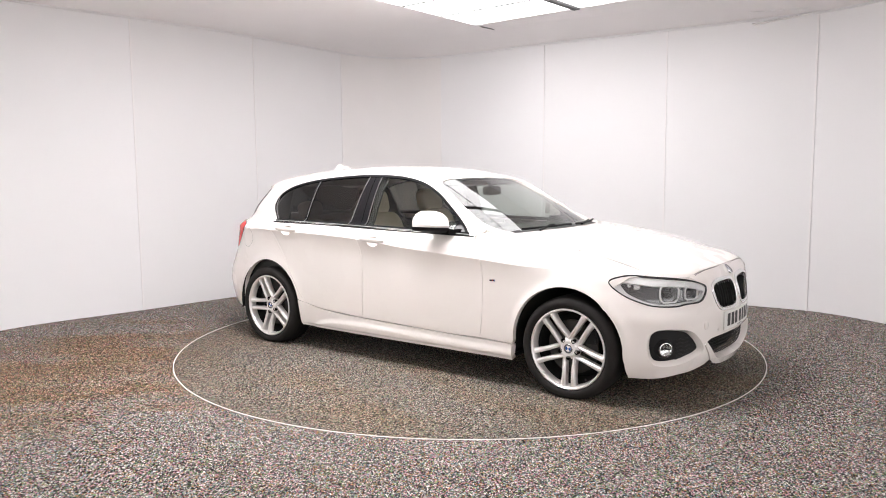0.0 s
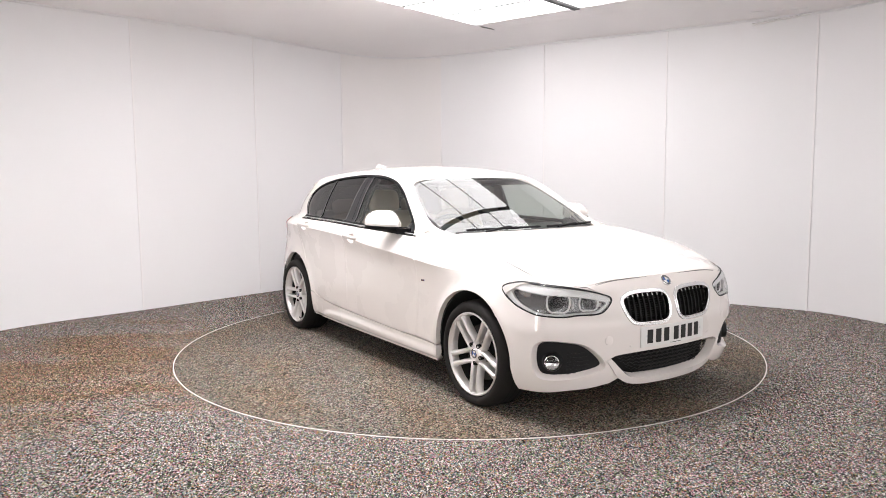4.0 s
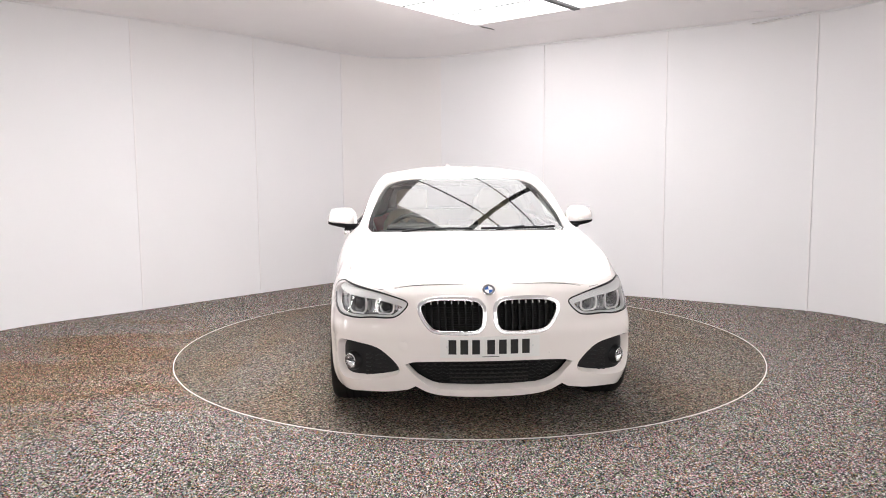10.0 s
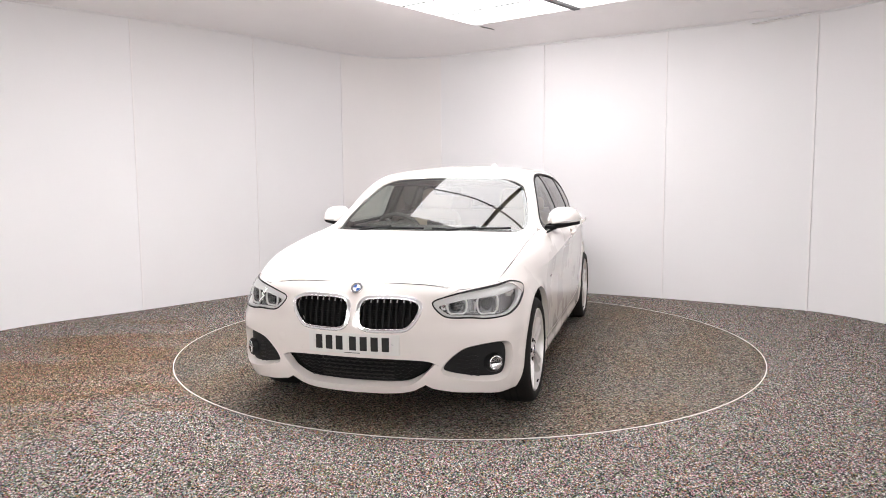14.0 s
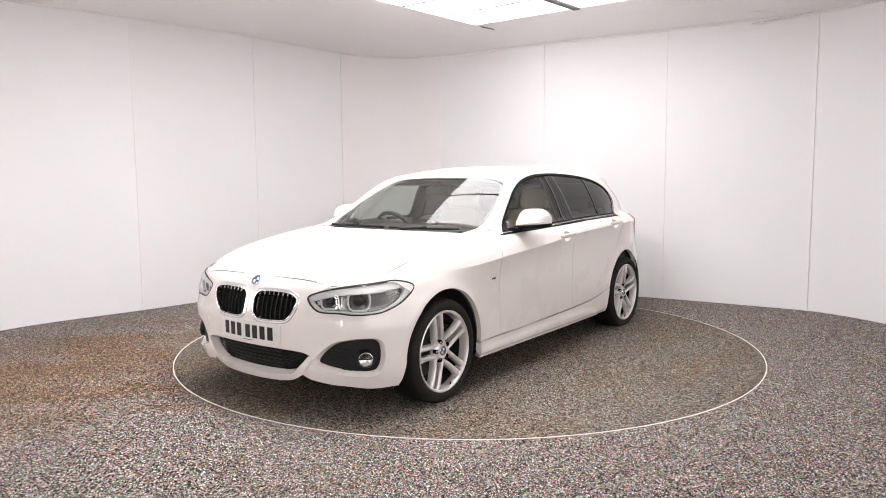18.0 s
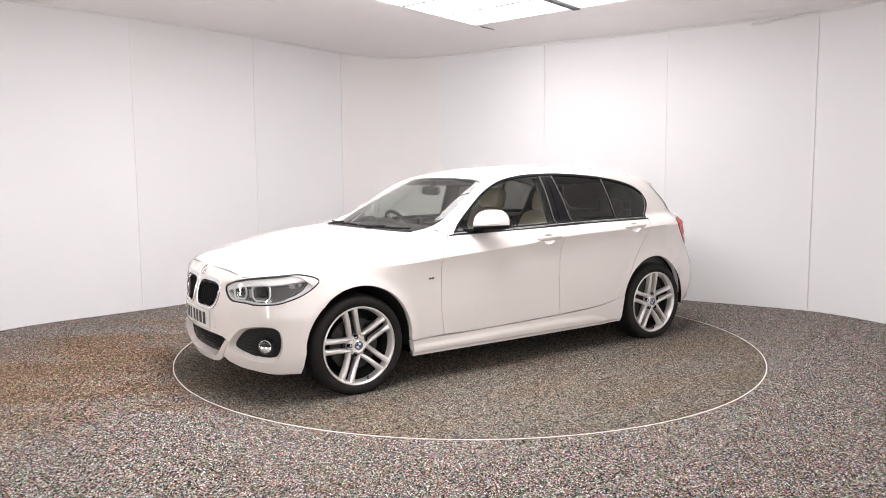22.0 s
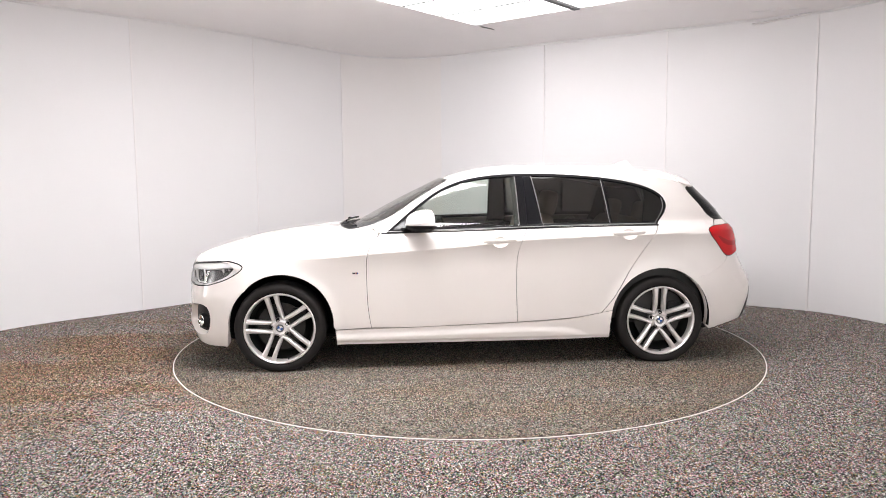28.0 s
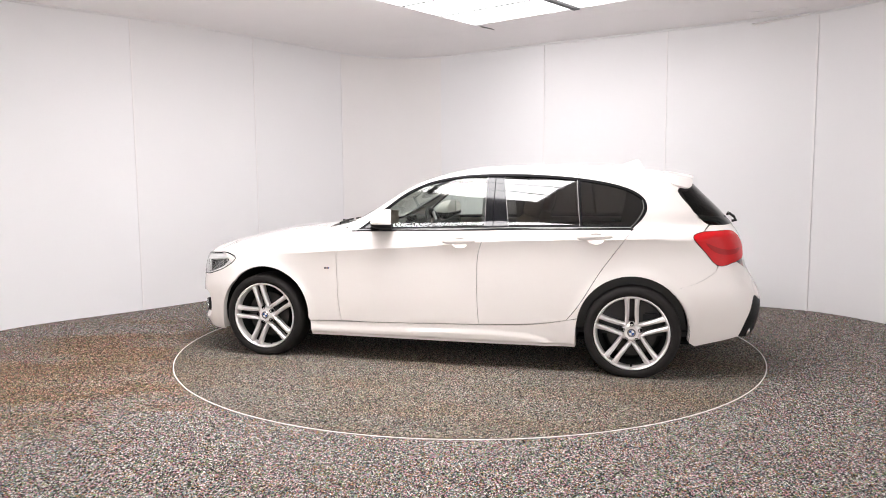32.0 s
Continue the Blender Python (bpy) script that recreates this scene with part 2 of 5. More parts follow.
def path(pts, step=0.02, closed=True):
    """A smooth outline through points; a third value 1 marks a corner."""
    P = [np.array(p[:2], float) for p in pts]
    C = [len(p) > 2 and p[2] for p in pts]
    n = len(P)
    out = []
    for i in range(n if closed else n - 1):
        a, b = P[i], P[(i + 1) % n]
        pa = P[i - 1] if (closed or i > 0) and not C[i] else 2 * a - b
        pb = P[(i + 2) % n] if (closed or i + 2 < n) and not C[(i + 1) % n] else 2 * b - a
        la, lm, lb = np.linalg.norm(a - pa), max(np.linalg.norm(b - a), 1e-6), np.linalg.norm(pb - b)
        ta = (b - pa) / (la + lm) * lm
        tb = (pb - a) / (lb + lm) * lm
        k = max(1, int(round(lm / step)))
        for j in range(k):
            t = j / k
            out.append((2 * t ** 3 - 3 * t * t + 1) * a + (t ** 3 - 2 * t * t + t) * ta + (3 * t * t - 2 * t ** 3) * b + (t ** 3 - t * t) * tb)
    if not closed:
        out.append(P[-1])
    return np.array(out)


def shrink(loop, d):
    """Moves a closed outline inwards by d."""
    nxt, prv = np.roll(loop, -1, 0), np.roll(loop, 1, 0)
    t = nxt - prv
    t /= np.maximum(np.linalg.norm(t, axis=1, keepdims=True), 1e-9)
    area = np.sum(loop[:, 0] * nxt[:, 1] - nxt[:, 0] * loop[:, 1])
    nrm = np.c_[-t[:, 1], t[:, 0]] * (1 if area > 0 else -1)
    return loop + nrm * d


def inside(q, loop):
    x, y = q[:, 0][:, None], q[:, 1][:, None]
    x0, y0 = loop[:, 0][None], loop[:, 1][None]
    x1, y1 = np.roll(loop[:, 0], -1)[None], np.roll(loop[:, 1], -1)[None]
    cond = (y0 > y) != (y1 > y)
    with np.errstate(divide="ignore", invalid="ignore"):
        xi = (x1 - x0) * (y - y0) / (y1 - y0) + x0
    return (np.sum(cond & (x < xi), axis=1) % 2) == 1


def edge_far(q, loop, d):
    a = loop
    b = np.roll(loop, -1, 0) - a
    w = q[:, None] - a[None]
    t = np.clip((w * b).sum(2) / np.maximum((b * b).sum(1), 1e-12), 0, 1)
    return np.min(np.linalg.norm(w - t[..., None] * b, axis=2), axis=1) > d


def sheet(name, outline, surf, mat, parent, holes=(), step=0.035, depth=0.02, off=0.0, label="", flip=False, lines=()):
    """A panel: the outline, less its holes, in the surface's own plane coordinates, bent onto the surface, with turned-in edges."""
    loops = [np.asarray(outline, float), *[np.asarray(h, float) for h in holes]]
    lo, hi = loops[0].min(0), loops[0].max(0)
    gx, gy = np.meshgrid(np.arange(lo[0], hi[0] + step, step), np.arange(lo[1], hi[1] + step, step))
    g = np.c_[gx.ravel(), gy.ravel()]
    keep = inside(g, loops[0]) & edge_far(g, loops[0], step * 0.4)
    for h in loops[1:]:
        keep &= ~inside(g, h) & edge_far(g, h, step * 0.4)
    g = g[keep]
    verts, edges = [], []
    for lp in loops:
        k = len(verts)
        verts += [Vector(p) for p in lp]
        edges += [(k + i, k + (i + 1) % len(lp)) for i in range(len(lp))]
    # folds in the surface become edges of the mesh
    for ln in lines:
        ok = inside(ln, loops[0]) & edge_far(ln, loops[0], 0.003)
        for h in loops[1:]:
            ok &= ~inside(ln, h) & edge_far(ln, h, 0.003)
        d = np.linalg.norm(g[:, None] - ln[None], axis=2).min(1)
        g = g[d > step * 0.5]
        last = None
        for p, o in zip(ln, ok):
            if o:
                verts.append(Vector(p))
                if last == len(verts) - 2 and last is not None:
                    edges.append((last, last + 1))
                last = len(verts) - 1
            else:
                last = None
    verts += [Vector(p) for p in g]
    V, _, F = delaunay_2d_cdt(verts, edges, [], 0, 1e-6)[:3]
    V = np.array([(v[0], v[1]) for v in V])
    F = np.array([tuple(f) for f in F if len(f) == 3])
    c = V[F].mean(1)
    ok = inside(c, loops[0])
    for h in loops[1:]:
        ok &= ~inside(c, h)
    F = F[ok]
    P = surf(V[:, 0], V[:, 1])
    e = 1e-3
    N = np.cross(surf(V[:, 0] + e, V[:, 1]) - surf(V[:, 0] - e, V[:, 1]), surf(V[:, 0], V[:, 1] + e) - surf(V[:, 0], V[:, 1] - e))
    N /= np.maximum(np.linalg.norm(N, axis=1, keepdims=True), 1e-12)
    if flip:
        N = -N
    tri = P[F]
    fn = np.cross(tri[:, 1] - tri[:, 0], tri[:, 2] - tri[:, 0])
    bad = (fn * N[F].mean(1)).sum(1) < 0
    F[bad] = F[bad][:, ::-1]
    P = P + N * off
    faces = [tuple(int(i) for i in f) for f in F]
    allv, alln = list(P), list(N)
    if depth:
        cnt = {}
        for f in faces:
            for i in range(3):
                a, b = f[i], f[(i + 1) % 3]
                cnt[(a, b)] = cnt.get((a, b), 0) + 1
        rim = [(a, b) for (a, b) in cnt if (b, a) not in cnt]
        top, low = {}, {}
        for a, b in rim:
            for i in (a, b):
                if i not in top:
                    top[i] = len(allv)
                    allv.append(P[i]), alln.append(N[i])
                    low[i] = len(allv)
                    allv.append(P[i] - N[i] * depth), alln.append(N[i])
        for a, b in rim:
            t = P[b] - P[a]
            o = np.cross(t, N[a])
            o /= max(np.linalg.norm(o), 1e-9)
            for i in (top[a], top[b], low[a], low[b]):
                alln[i] = o
            faces.append((top[b], top[a], low[a], low[b]))
    return link(name, allv, faces, mat, parent, label, True, alln)


# ---- room ----
EAVE = crv([(-5, 2.906), (-2.8, 2.906), (-2.1, 2.885), (-1.5, 2.855), (-0.75, 2.825), (0.0, 2.802), (1.0, 2.806), (2.5, 2.828), (5, 2.84)])  # ceiling height along the walls, by x
PEAK = 2.906
ROOM = path([(-4.13, 0.41), (-3.27, 1.40), (-2.36, 2.45), (-1.53, 3.37), (-1.2, 3.6), (-0.80, 3.66), (-0.3, 3.45), (0.9, 2.62), (2.11, 2.0), (3.0, 1.47), (3.40, 1.18), (3.71, 0.63), (4.1, -0.4), (4.25, -2.0), (4.05, -3.8), (3.4, -5.4), (2.2, -6.4), (0.0, -6.8), (-2.2, -6.4), (-3.8, -5.2), (-4.6, -3.4), (-4.7, -1.4)], 0.12)


JOINTS = [(-3.27, 1.40), (-2.36, 2.45), (-1.53, 3.37), (-0.25, 3.42), (0.90, 2.62), (2.11, 2.0), (3.27, 1.27), (4.1, -0.4), (4.25, -1.9), (4.0, -3.9), (2.6, -6.1), (0.0, -6.8), (-2.6, -6.1), (-4.3, -4.4), (-4.75, -2.2), (-4.6, -0.5)]


def room():
    ring = ROOM
    n = len(ring)
    out = shrink(ring, -0.08)
    n_out = [(*p, z) for p in out for z in (0.0, EAVE(p[0]))]
    back = shrink(ring, -0.02)
    verts = [(*p, z) for p in back for z in (0.0, EAVE(p[0]))] + n_out
    faces = []
    # unseen gap right of and behind the camera, added to let fill light in
    fill_gap = [ring[i][0] > 0.0 and ring[i][1] < -1.9 for i in range(n)]
    for i in range(n):
        j = (i + 1) % n
        if fill_gap[i] and fill_gap[j]:
            continue
        faces += [(2 * i, 2 * i + 1, 2 * j + 1, 2 * j), (2 * n + 2 * i, 2 * n + 2 * j, 2 * n + 2 * j + 1, 2 * n + 2 * i + 1)]
    wall = tagged(link("wall_round", verts, faces, WALL), "white glossy wall boards bent round the booth", "wall", kind="structure")
    # the boards, one by one, between their joints
    cuts = sorted({int(np.argmin(np.linalg.norm(ring - c, axis=1))) for c in JOINTS})
    for a, b in zip(cuts, cuts[1:] + [cuts[0] + n]):
        idx = [i % n for i in range(a, b + 1)]
        if fill_gap[idx[len(idx) // 2]]:
            continue
        f_, k_ = ring[idx], back[idx]
        e0, e1 = (f_[1] - f_[0]), (f_[-1] - f_[-2])
        f_ = f_.copy()
        f_[0] += e0 / np.linalg.norm(e0) * 0.0006
        f_[-1] -= e1 / np.linalg.norm(e1) * 0.0006
        m = len(idx)
        vs = [(*p, z) for p in f_ for z in (0.002, EAVE(p[0]) - 0.002)] + [(*p, z) for p in k_ for z in (0.002, EAVE(p[0]) - 0.002)]
        fs = []
        for i in range(m - 1):
            fs += [(2 * i, 2 * i + 1, 2 * i + 3, 2 * i + 2), (2 * m + 2 * i, 2 * m + 2 * i + 2, 2 * m + 2 * i + 3, 2 * m + 2 * i + 1)]
        fs += [(0, 2 * m, 2 * m + 1, 1), (2 * m - 2, 2 * m - 1, 4 * m - 1, 4 * m - 2)]
        mid = ring[idx[m // 2]]
        link("wall_board", vs, fs, CREAM if np.hypot(*(mid - (-0.85, 3.66))) < 0.4 else WALL, wall).data.set_sharp_from_angle(angle=radians(30))
    tagged(part("ground", box_bm(-30, 30, -30, 30, -0.30, -0.06), GROUND, None), "pale concrete ground outside the gap added in the booth wall", "ground", kind="structure")
    tagged(part("floor", disc_with_hole(2.2485, out), CARPET, None), "grey flecked carpet floor with brownish worn patches", "floor", kind="structure")
    # the ceiling rises a little from the walls to a flat middle
    verts = [(*p, EAVE(p[0])) for p in out] + [(*p, EAVE(p[0])) for p in shrink(ring, 0.03)] + [(*p, PEAK) for p in ring * 0.76] + [(*p, 3.05) for p in out]
    faces = [tuple(range(2 * n, 3 * n)), tuple(range(3 * n, 4 * n))]
    for i in range(n):
        j = (i + 1) % n
        faces += [(i, j, n + j, n + i), (n + i, n + j, 2 * n + j, 2 * n + i), (i, 3 * n + i, 3 * n + j, j)]
    tagged(link("ceiling", verts, faces, CEILING, smooth=False), "off-white painted ceiling, slightly raised in the middle", "ceiling", kind="structure")


def disc_with_hole(radius, outer):
    """The floor sheet round the turntable."""
    circ = np.array([(radius * math.cos(a), radius * math.sin(a)) for a in np.linspace(0, 2 * math.pi, 129)[:-1]])
    verts = [Vector(p) for p in outer] + [Vector(p) for p in circ]
    n, k = len(outer), len(circ)
    edges = [(i, (i + 1) % n) for i in range(n)] + [(n + i, n + (i + 1) % k) for i in range(k)]
    V, _, F = delaunay_2d_cdt(verts, edges, [], 0, 1e-6)[:3]
    bm = bmesh.new()
    bv = [bm.verts.new((v[0], v[1], 0)) for v in V]
    for f in F:
        c = sum((V[i] for i in f), Vector((0, 0))) / len(f)
        if c.length > radius * 0.999:
            fc = bm.faces.new([bv[i] for i in f])
            fc.normal_update()
            if fc.normal.z < 0:
                fc.normal_flip()
    return bm


room()


# ---- fittings of the booth ----
def joints():
    """Narrow cover strips over the wall boards' joints, and the trim under the ceiling."""
    for x, y, w in ((-3.27, 1.40, 0.008), (-2.36, 2.45, 0.006), (-1.53, 3.37, 0.006), (0.90, 2.62, 0.005), (2.11, 2.0, 0.007), (3.27, 1.27, 0.009), (-4.79, -1.6, 0.02), (4.25, -1.4, 0.02)):
        i = int(np.argmin(np.linalg.norm(ROOM - (x, y), axis=1)))
        t = ROOM[(i + 1) % len(ROOM)] - ROOM[i - 1]
        a = math.degrees(math.atan2(t[1], t[0]))
        bm = box_bm(-w, w, -0.005, 0.002, 0.0, float(EAVE(x)) - 0.022, 0.0015)
        ob = part("joint_strip", bm, JOINT, None)
        n_ = np.array((-t[1], t[0])) / np.linalg.norm(t)
        c_ = ROOM[i] + n_ * (0.004 if np.dot(n_, -ROOM[i]) > 0 else -0.004) - t / np.linalg.norm(t) * (w + 0.001)
        ob.matrix_basis = pose(c_[0], c_[1], 0, 0, 0, a)
        tagged(ob, "narrow white cover strip over a wall board joint", "trim", "joint strips", kind="structure")
    n = len(ROOM)
    inn = shrink(ROOM, 0.018)
    verts = [(*p, z) for p in inn for z in (EAVE(p[0]) - 0.014, EAVE(p[0]) - 0.001)] + [(*p, EAVE(p[0]) - 0.02) for p in shrink(ROOM, 0.002)]
    faces = []
    for i in range(n):
        j = (i + 1) % n
        faces += [(2 * i, 2 * j, 2 * j + 1, 2 * i + 1), (2 * i, 2 * n + i, 2 * n + j, 2 * j)]
    tagged(link("trim", verts, faces, WALL), "slim white trim between walls and ceiling", "trim", kind="structure")


def loose_trim():
    """The end of the trim has come away from the corner and hangs a little; the ceiling skin is torn beside it."""
    pts = [(2.80, 1.565, 2.778), (2.92, 1.49, 2.787), (3.02, 1.43, 2.798), (3.14, 1.355, 2.81), (3.25, 1.285, 2.824)]
    verts, faces = [], []
    for x, y, z in pts:
        verts += [(x, y, z - 0.011), (x - 0.010, y - 0.016, z), (x, y, z + 0.011), (x + 0.004, y + 0.007, z)]
    for i in range(len(pts) - 1):
        faces += [(4 * i + j, 4 * i + 4 + j, 4 * i + 4 + (j + 1) % 4, 4 * i + (j + 1) % 4) for j in range(4)]
    faces += [(0, 1, 2, 3), (19, 18, 17, 16)]
    tagged(link("loose_trim", verts, faces, JOINT, smooth=False), "white trim end hanging loose below the ceiling", "trim", kind="structure")
    tear = part("ceiling_tear", box_bm(0, 0.5, -0.002, 0.002, -0.006, 0.001), JOINT, None)
    tear.matrix_basis = pose(2.68, 1.33, 2.846, 0, 0, -24)
    tagged(tear, "thin torn edge in the ceiling skin", "joint", kind="structure")


E1, E2 = np.array((0.7925, -0.6099)), np.array((0.6099, 0.7925))


def glow_quad(name, q, z0, z1, mat, parent, label=""):
    """A flat slab over four corners given along E1 and E2."""
    pts = [E1 * a + E2 * b for a, b in q]
    verts = [(*p, z) for z in (z0, z1) for p in pts]
    faces = [(3, 2, 1, 0), (4, 5, 6, 7)] + [(i, (i + 1) % 4, 4 + (i + 1) % 4, 4 + i) for i in range(4)]
    return link(name, verts, faces, mat, parent, label, smooth=False)


def strip(corners, mat, panels=3):
    """A light box over far-left, far-right, near-right and near-left corners, cut into panels along its length."""
    fl, fr, nr, nl = (np.array(c, float) for c in corners)
    base = new("ceiling_light")
    base.matrix_basis = pose(0, 0, PEAK)
    tagged(base, "glowing white ceiling light box of three panels", "ceiling light", "ceiling lights")
    for i in range(panels):
        a, b = i / panels, (i + 1) / panels
        e = 0.012 / np.linalg.norm(fl - nl)
        a2, b2 = a + (e if i else 0), b - (e if i < panels - 1 else 0)
        glow_quad("diffuser", [fl + (nl - fl) * a2, fr + (nr - fr) * a2, fr + (nr - fr) * b2, fl + (nl - fl) * b2], -0.012, -0.004, mat, base, "glowing white panel")
        if i:
            glow_quad("divider", [fl + (nl - fl) * (a - e), fr + (nr - fr) * (a - e), fr + (nr - fr) * (a + e), fl + (nl - fl) * (a + e)], -0.016, -0.0045, LAMPBAR, base, "thin dark bar")


def lightbox():
    """Two pairs of light boxes, a dark bar along the middle of each pair."""
    for b0, b1, first, mat in ((1.65, -0.06, LAMP, LAMP), (-0.80, -1.97, LAMP_DIM, LAMP_NEAR)):
        strip([(-1.13, b0), (0.028, b0), (0.028, b1), (-1.11, b1)], first)
        strip([(0.096, b0), (1.24, b0), (1.24, b1), (0.096, b1)], mat)
        bar = glow_quad("light_bar", [(0.030, b0), (0.094, b0), (0.094, b1), (0.030, b1)], -0.03, -0.003, LAMPBAR, None)
        bar.matrix_basis = pose(0, 0, PEAK)
        tagged(bar, "dark metal bar between two ceiling light boxes", "bar", "light bars")
    crack = part("ceiling_joint", box_bm(0, 0.45, -0.004, 0.004, -0.009, -0.001), LAMPBAR, None)
    crack.matrix_basis = pose(0.172, 2.121, PEAK, 0, 0, 48)
    tagged(crack, "dark open joint in the ceiling board", "joint", kind="structure")


def flood(x, y, a, w=0.35, mat=FLOOD):
    """An upright lamp by the wall, whose image shows on doors and bumper corners."""
    base = part("flood_light", box_bm(-w - 0.03, w + 0.03, -0.05, 0.05, 0.58, 1.82, 0.02), LAMPBAR, None)
    base.matrix_basis = pose(x, y, 0, 0, 0, a)
    tagged(base, "upright glowing lamp panel in a dark frame on feet", "lamp", "upright lamps")
    part("diffuser", box_bm(-w, w, 0.052, 0.058, 0.62, 1.78, 0.002), mat, base, "glowing white panel")
    for f in (-0.7 * w, 0.7 * w):
        part("foot", box_bm(f - 0.02, f + 0.02, -0.2, 0.2, 0.0, 0.02, 0.005), LAMPBAR, base)
        part("leg", box_bm(f - 0.015, f + 0.015, -0.015, 0.015, 0.015, 0.6, 0.004), LAMPBAR, base)


joints()
loose_trim()
lightbox()
flood(-2.9, -5.2, -31, 0.2)
flood(-4.35, -1.75, -80, 0.2, FLOOD_SMALL)


# ---- turntable ----
def turntable():
    disc = lathe("turntable", [(0.0005, 0.0), (2.24, 0.0), (2.24, -0.05), (0.0005, -0.05)], CARPET_DISC, None, "z", 160)
    lathe("rim", [(2.2395, -0.02), (2.2395, 0.002), (2.2465, 0.002), (2.2465, -0.02)], RING, disc, "z", 160, "thin pale metal edge ring")
    return tagged(disc, "round carpeted turntable with a thin pale edge ring", "turntable")


TABLE = turntable()


# ---- car body surfaces: x forward, y to its left, z up ----
WID = crv([(0.12, 0.80), (0.18, 0.842), (0.27, 0.858), (0.35, 0.864), (0.5, 0.868), (0.65, 0.8695), (0.70, 0.8725), (0.74, 0.8775), (0.77, 0.883), (0.792, 0.8885), (0.7955, 0.8892), (0.80, 0.8872), (0.85, 0.867), (0.92, 0.829), (1.0, 0.767), (1.1, 0.726), (1.2, 0.681), (1.3, 0.624), (1.34, 0.592), (1.37, 0.55), (1.42, 0.44)])
FRX = crv([(0.12, 2.03), (0.2, 2.07), (0.3, 2.1), (0.5, 2.102), (0.6, 2.09), (0.7, 2.055), (0.76, 2.02), (0.8, 1.985), (0.87, 1.9), (0.93, 1.75), (1.0, 1.45), (1.1, 1.15), (1.42, 1.1)])
REX = crv([(0.12, 2.05), (0.2, 2.12), (0.3, 2.18), (0.45, 2.205), (0.55, 2.185), (0.65, 2.13), (0.75, 2.085), (0.85, 2.075), (0.92, 2.053), (1.0, 2.002), (1.1, 1.913), (1.2, 1.813), (1.28, 1.734), (1.36, 1.65), (1.42, 1.56)])
FRN = crv([(0.12, 10), (0.3, 14), (0.5, 14), (0.6, 11), (0.7, 7.5), (0.78, 5.6), (0.85, 5), (1.0, 3.2), (1.42, 3)])
REN = crv([(0.12, 4.5), (0.7, 5), (0.85, 4.7), (1.0, 4.6), (1.1, 5.2), (1.2, 5.4), (1.28, 5.5), (1.42, 6)])
CREASE = crv([(-1.9, 0.945), (-1.0, 0.922), (-0.314, 0.893), (0.081, 0.857), (0.711, 0.816), (1.107, 0.79), (1.6, 0.78)])
BELL = crv([(0.5, 0), (0.72, 1), (0.9, 1), (1.02, 0), (1.1, 0)])
BOW = crv([(0.12, 0.29), (0.55, 0.29), (0.66, 0.22), (0.75, 0.125), (0.8, 0.115), (1.42, 0.115)])  # how far the nose is swept back, by height


WID_SOFT = crv([(0.12, 0.80), (0.18, 0.842), (0.27, 0.858), (0.35, 0.864), (0.5, 0.868), (0.62, 0.8705), (0.70, 0.8712), (0.76, 0.8695), (0.80, 0.8635), (0.85, 0.8515), (0.92, 0.823), (1.0, 0.767), (1.1, 0.726), (1.2, 0.681), (1.3, 0.624), (1.34, 0.592), (1.37, 0.55), (1.42, 0.44)])


def fade(v, a, b):
    t = np.clip((v - a) / (b - a), 0, 1)
    return t * t * (3 - 2 * t)


def wid(x, z):
    """Half the width of the flanks; the crease runs out over the front wheel."""
    q = z - (CREASE(x) - 0.80) * BELL(z)
    soft = fade(x, 0.8, 1.5)
    return WID(q) * (1 - soft) + WID_SOFT(q) * soft


def flare(x, z):
    """The lips of the wheel arches."""
    out = 0
    for hx in (1.345, -1.345):
        r = np.hypot(x - hx, z - 0.315)
        out = out + 0.012 * np.exp(-((r - 0.36) / 0.045) ** 2) * (z > 0.15)
    return out


def half(x, z):
    """Half the body's width at x and z."""
    x, z = np.broadcast_arrays(np.asarray(x, float), np.asarray(z, float))
    a = np.where(x > 0, FRX(z), REX(z))
    n = np.where(x > 0, FRN(z), REN(z))
    w = wid(x, z)
    y = w * 0.9
    for _ in range(24):
        xs = x + BOW(z) * y * y * fade(x, 0.6, 1.9)
        y = 0.5 * y + 0.5 * w * (1 - np.minimum(np.abs(xs) / a, 0.9999) ** n) ** (1 / n)
    return y


def polar(th, z):
    """The body's side, nose and tail as one sheet: th 0 is the nose, a half turn the tail."""
    th, z = np.broadcast_arrays(np.asarray(th, float), np.asarray(z, float))
    c, s = np.cos(th), np.sin(th)
    a = np.where(c > 0, FRX(z), REX(z))
    n = np.where(c > 0, FRN(z), REN(z))
    r = (np.abs(c) ** n + np.abs(s) ** n) ** (-1 / n)
    x = a * r * c
    y = wid(x, z) * r * s
    x = x - BOW(z) * y * y * fade(x, 0.6, 1.9)
    y = y + np.sign(s) * flare(x, z) * fade(np.abs(s), 0.4, 0.7)
    return np.stack([x, y, z], -1)


_TH = np.linspace(-0.2, 2 * math.pi + 0.2, 4001)
_Q = polar(_TH, 0.5)
_S = np.r_[0, np.cumsum(np.linalg.norm(np.diff(_Q[:, :2], axis=0), axis=1))]
_S = _S - np.interp(0, _TH, _S)


def th_of(u):
    u = np.asarray(u, float)
    return np.sign(u) * np.interp(np.abs(u), _S, _TH)


def u_of(th):
    return np.sign(th) * np.interp(np.abs(th), _TH, _S)


def shell(u, z):
    return polar(th_of(u), z)


def sx(x, z):
    """Sheet coordinates of the place x, z on the left side."""
    y = half(x, z)
    xs = x + BOW(z) * y * y * fade(x, 0.6, 1.9)
    a = FRX(z) if x > 0 else REX(z)
    return float(u_of(math.atan2(float(y / wid(x, z)), float(xs / a)))), z


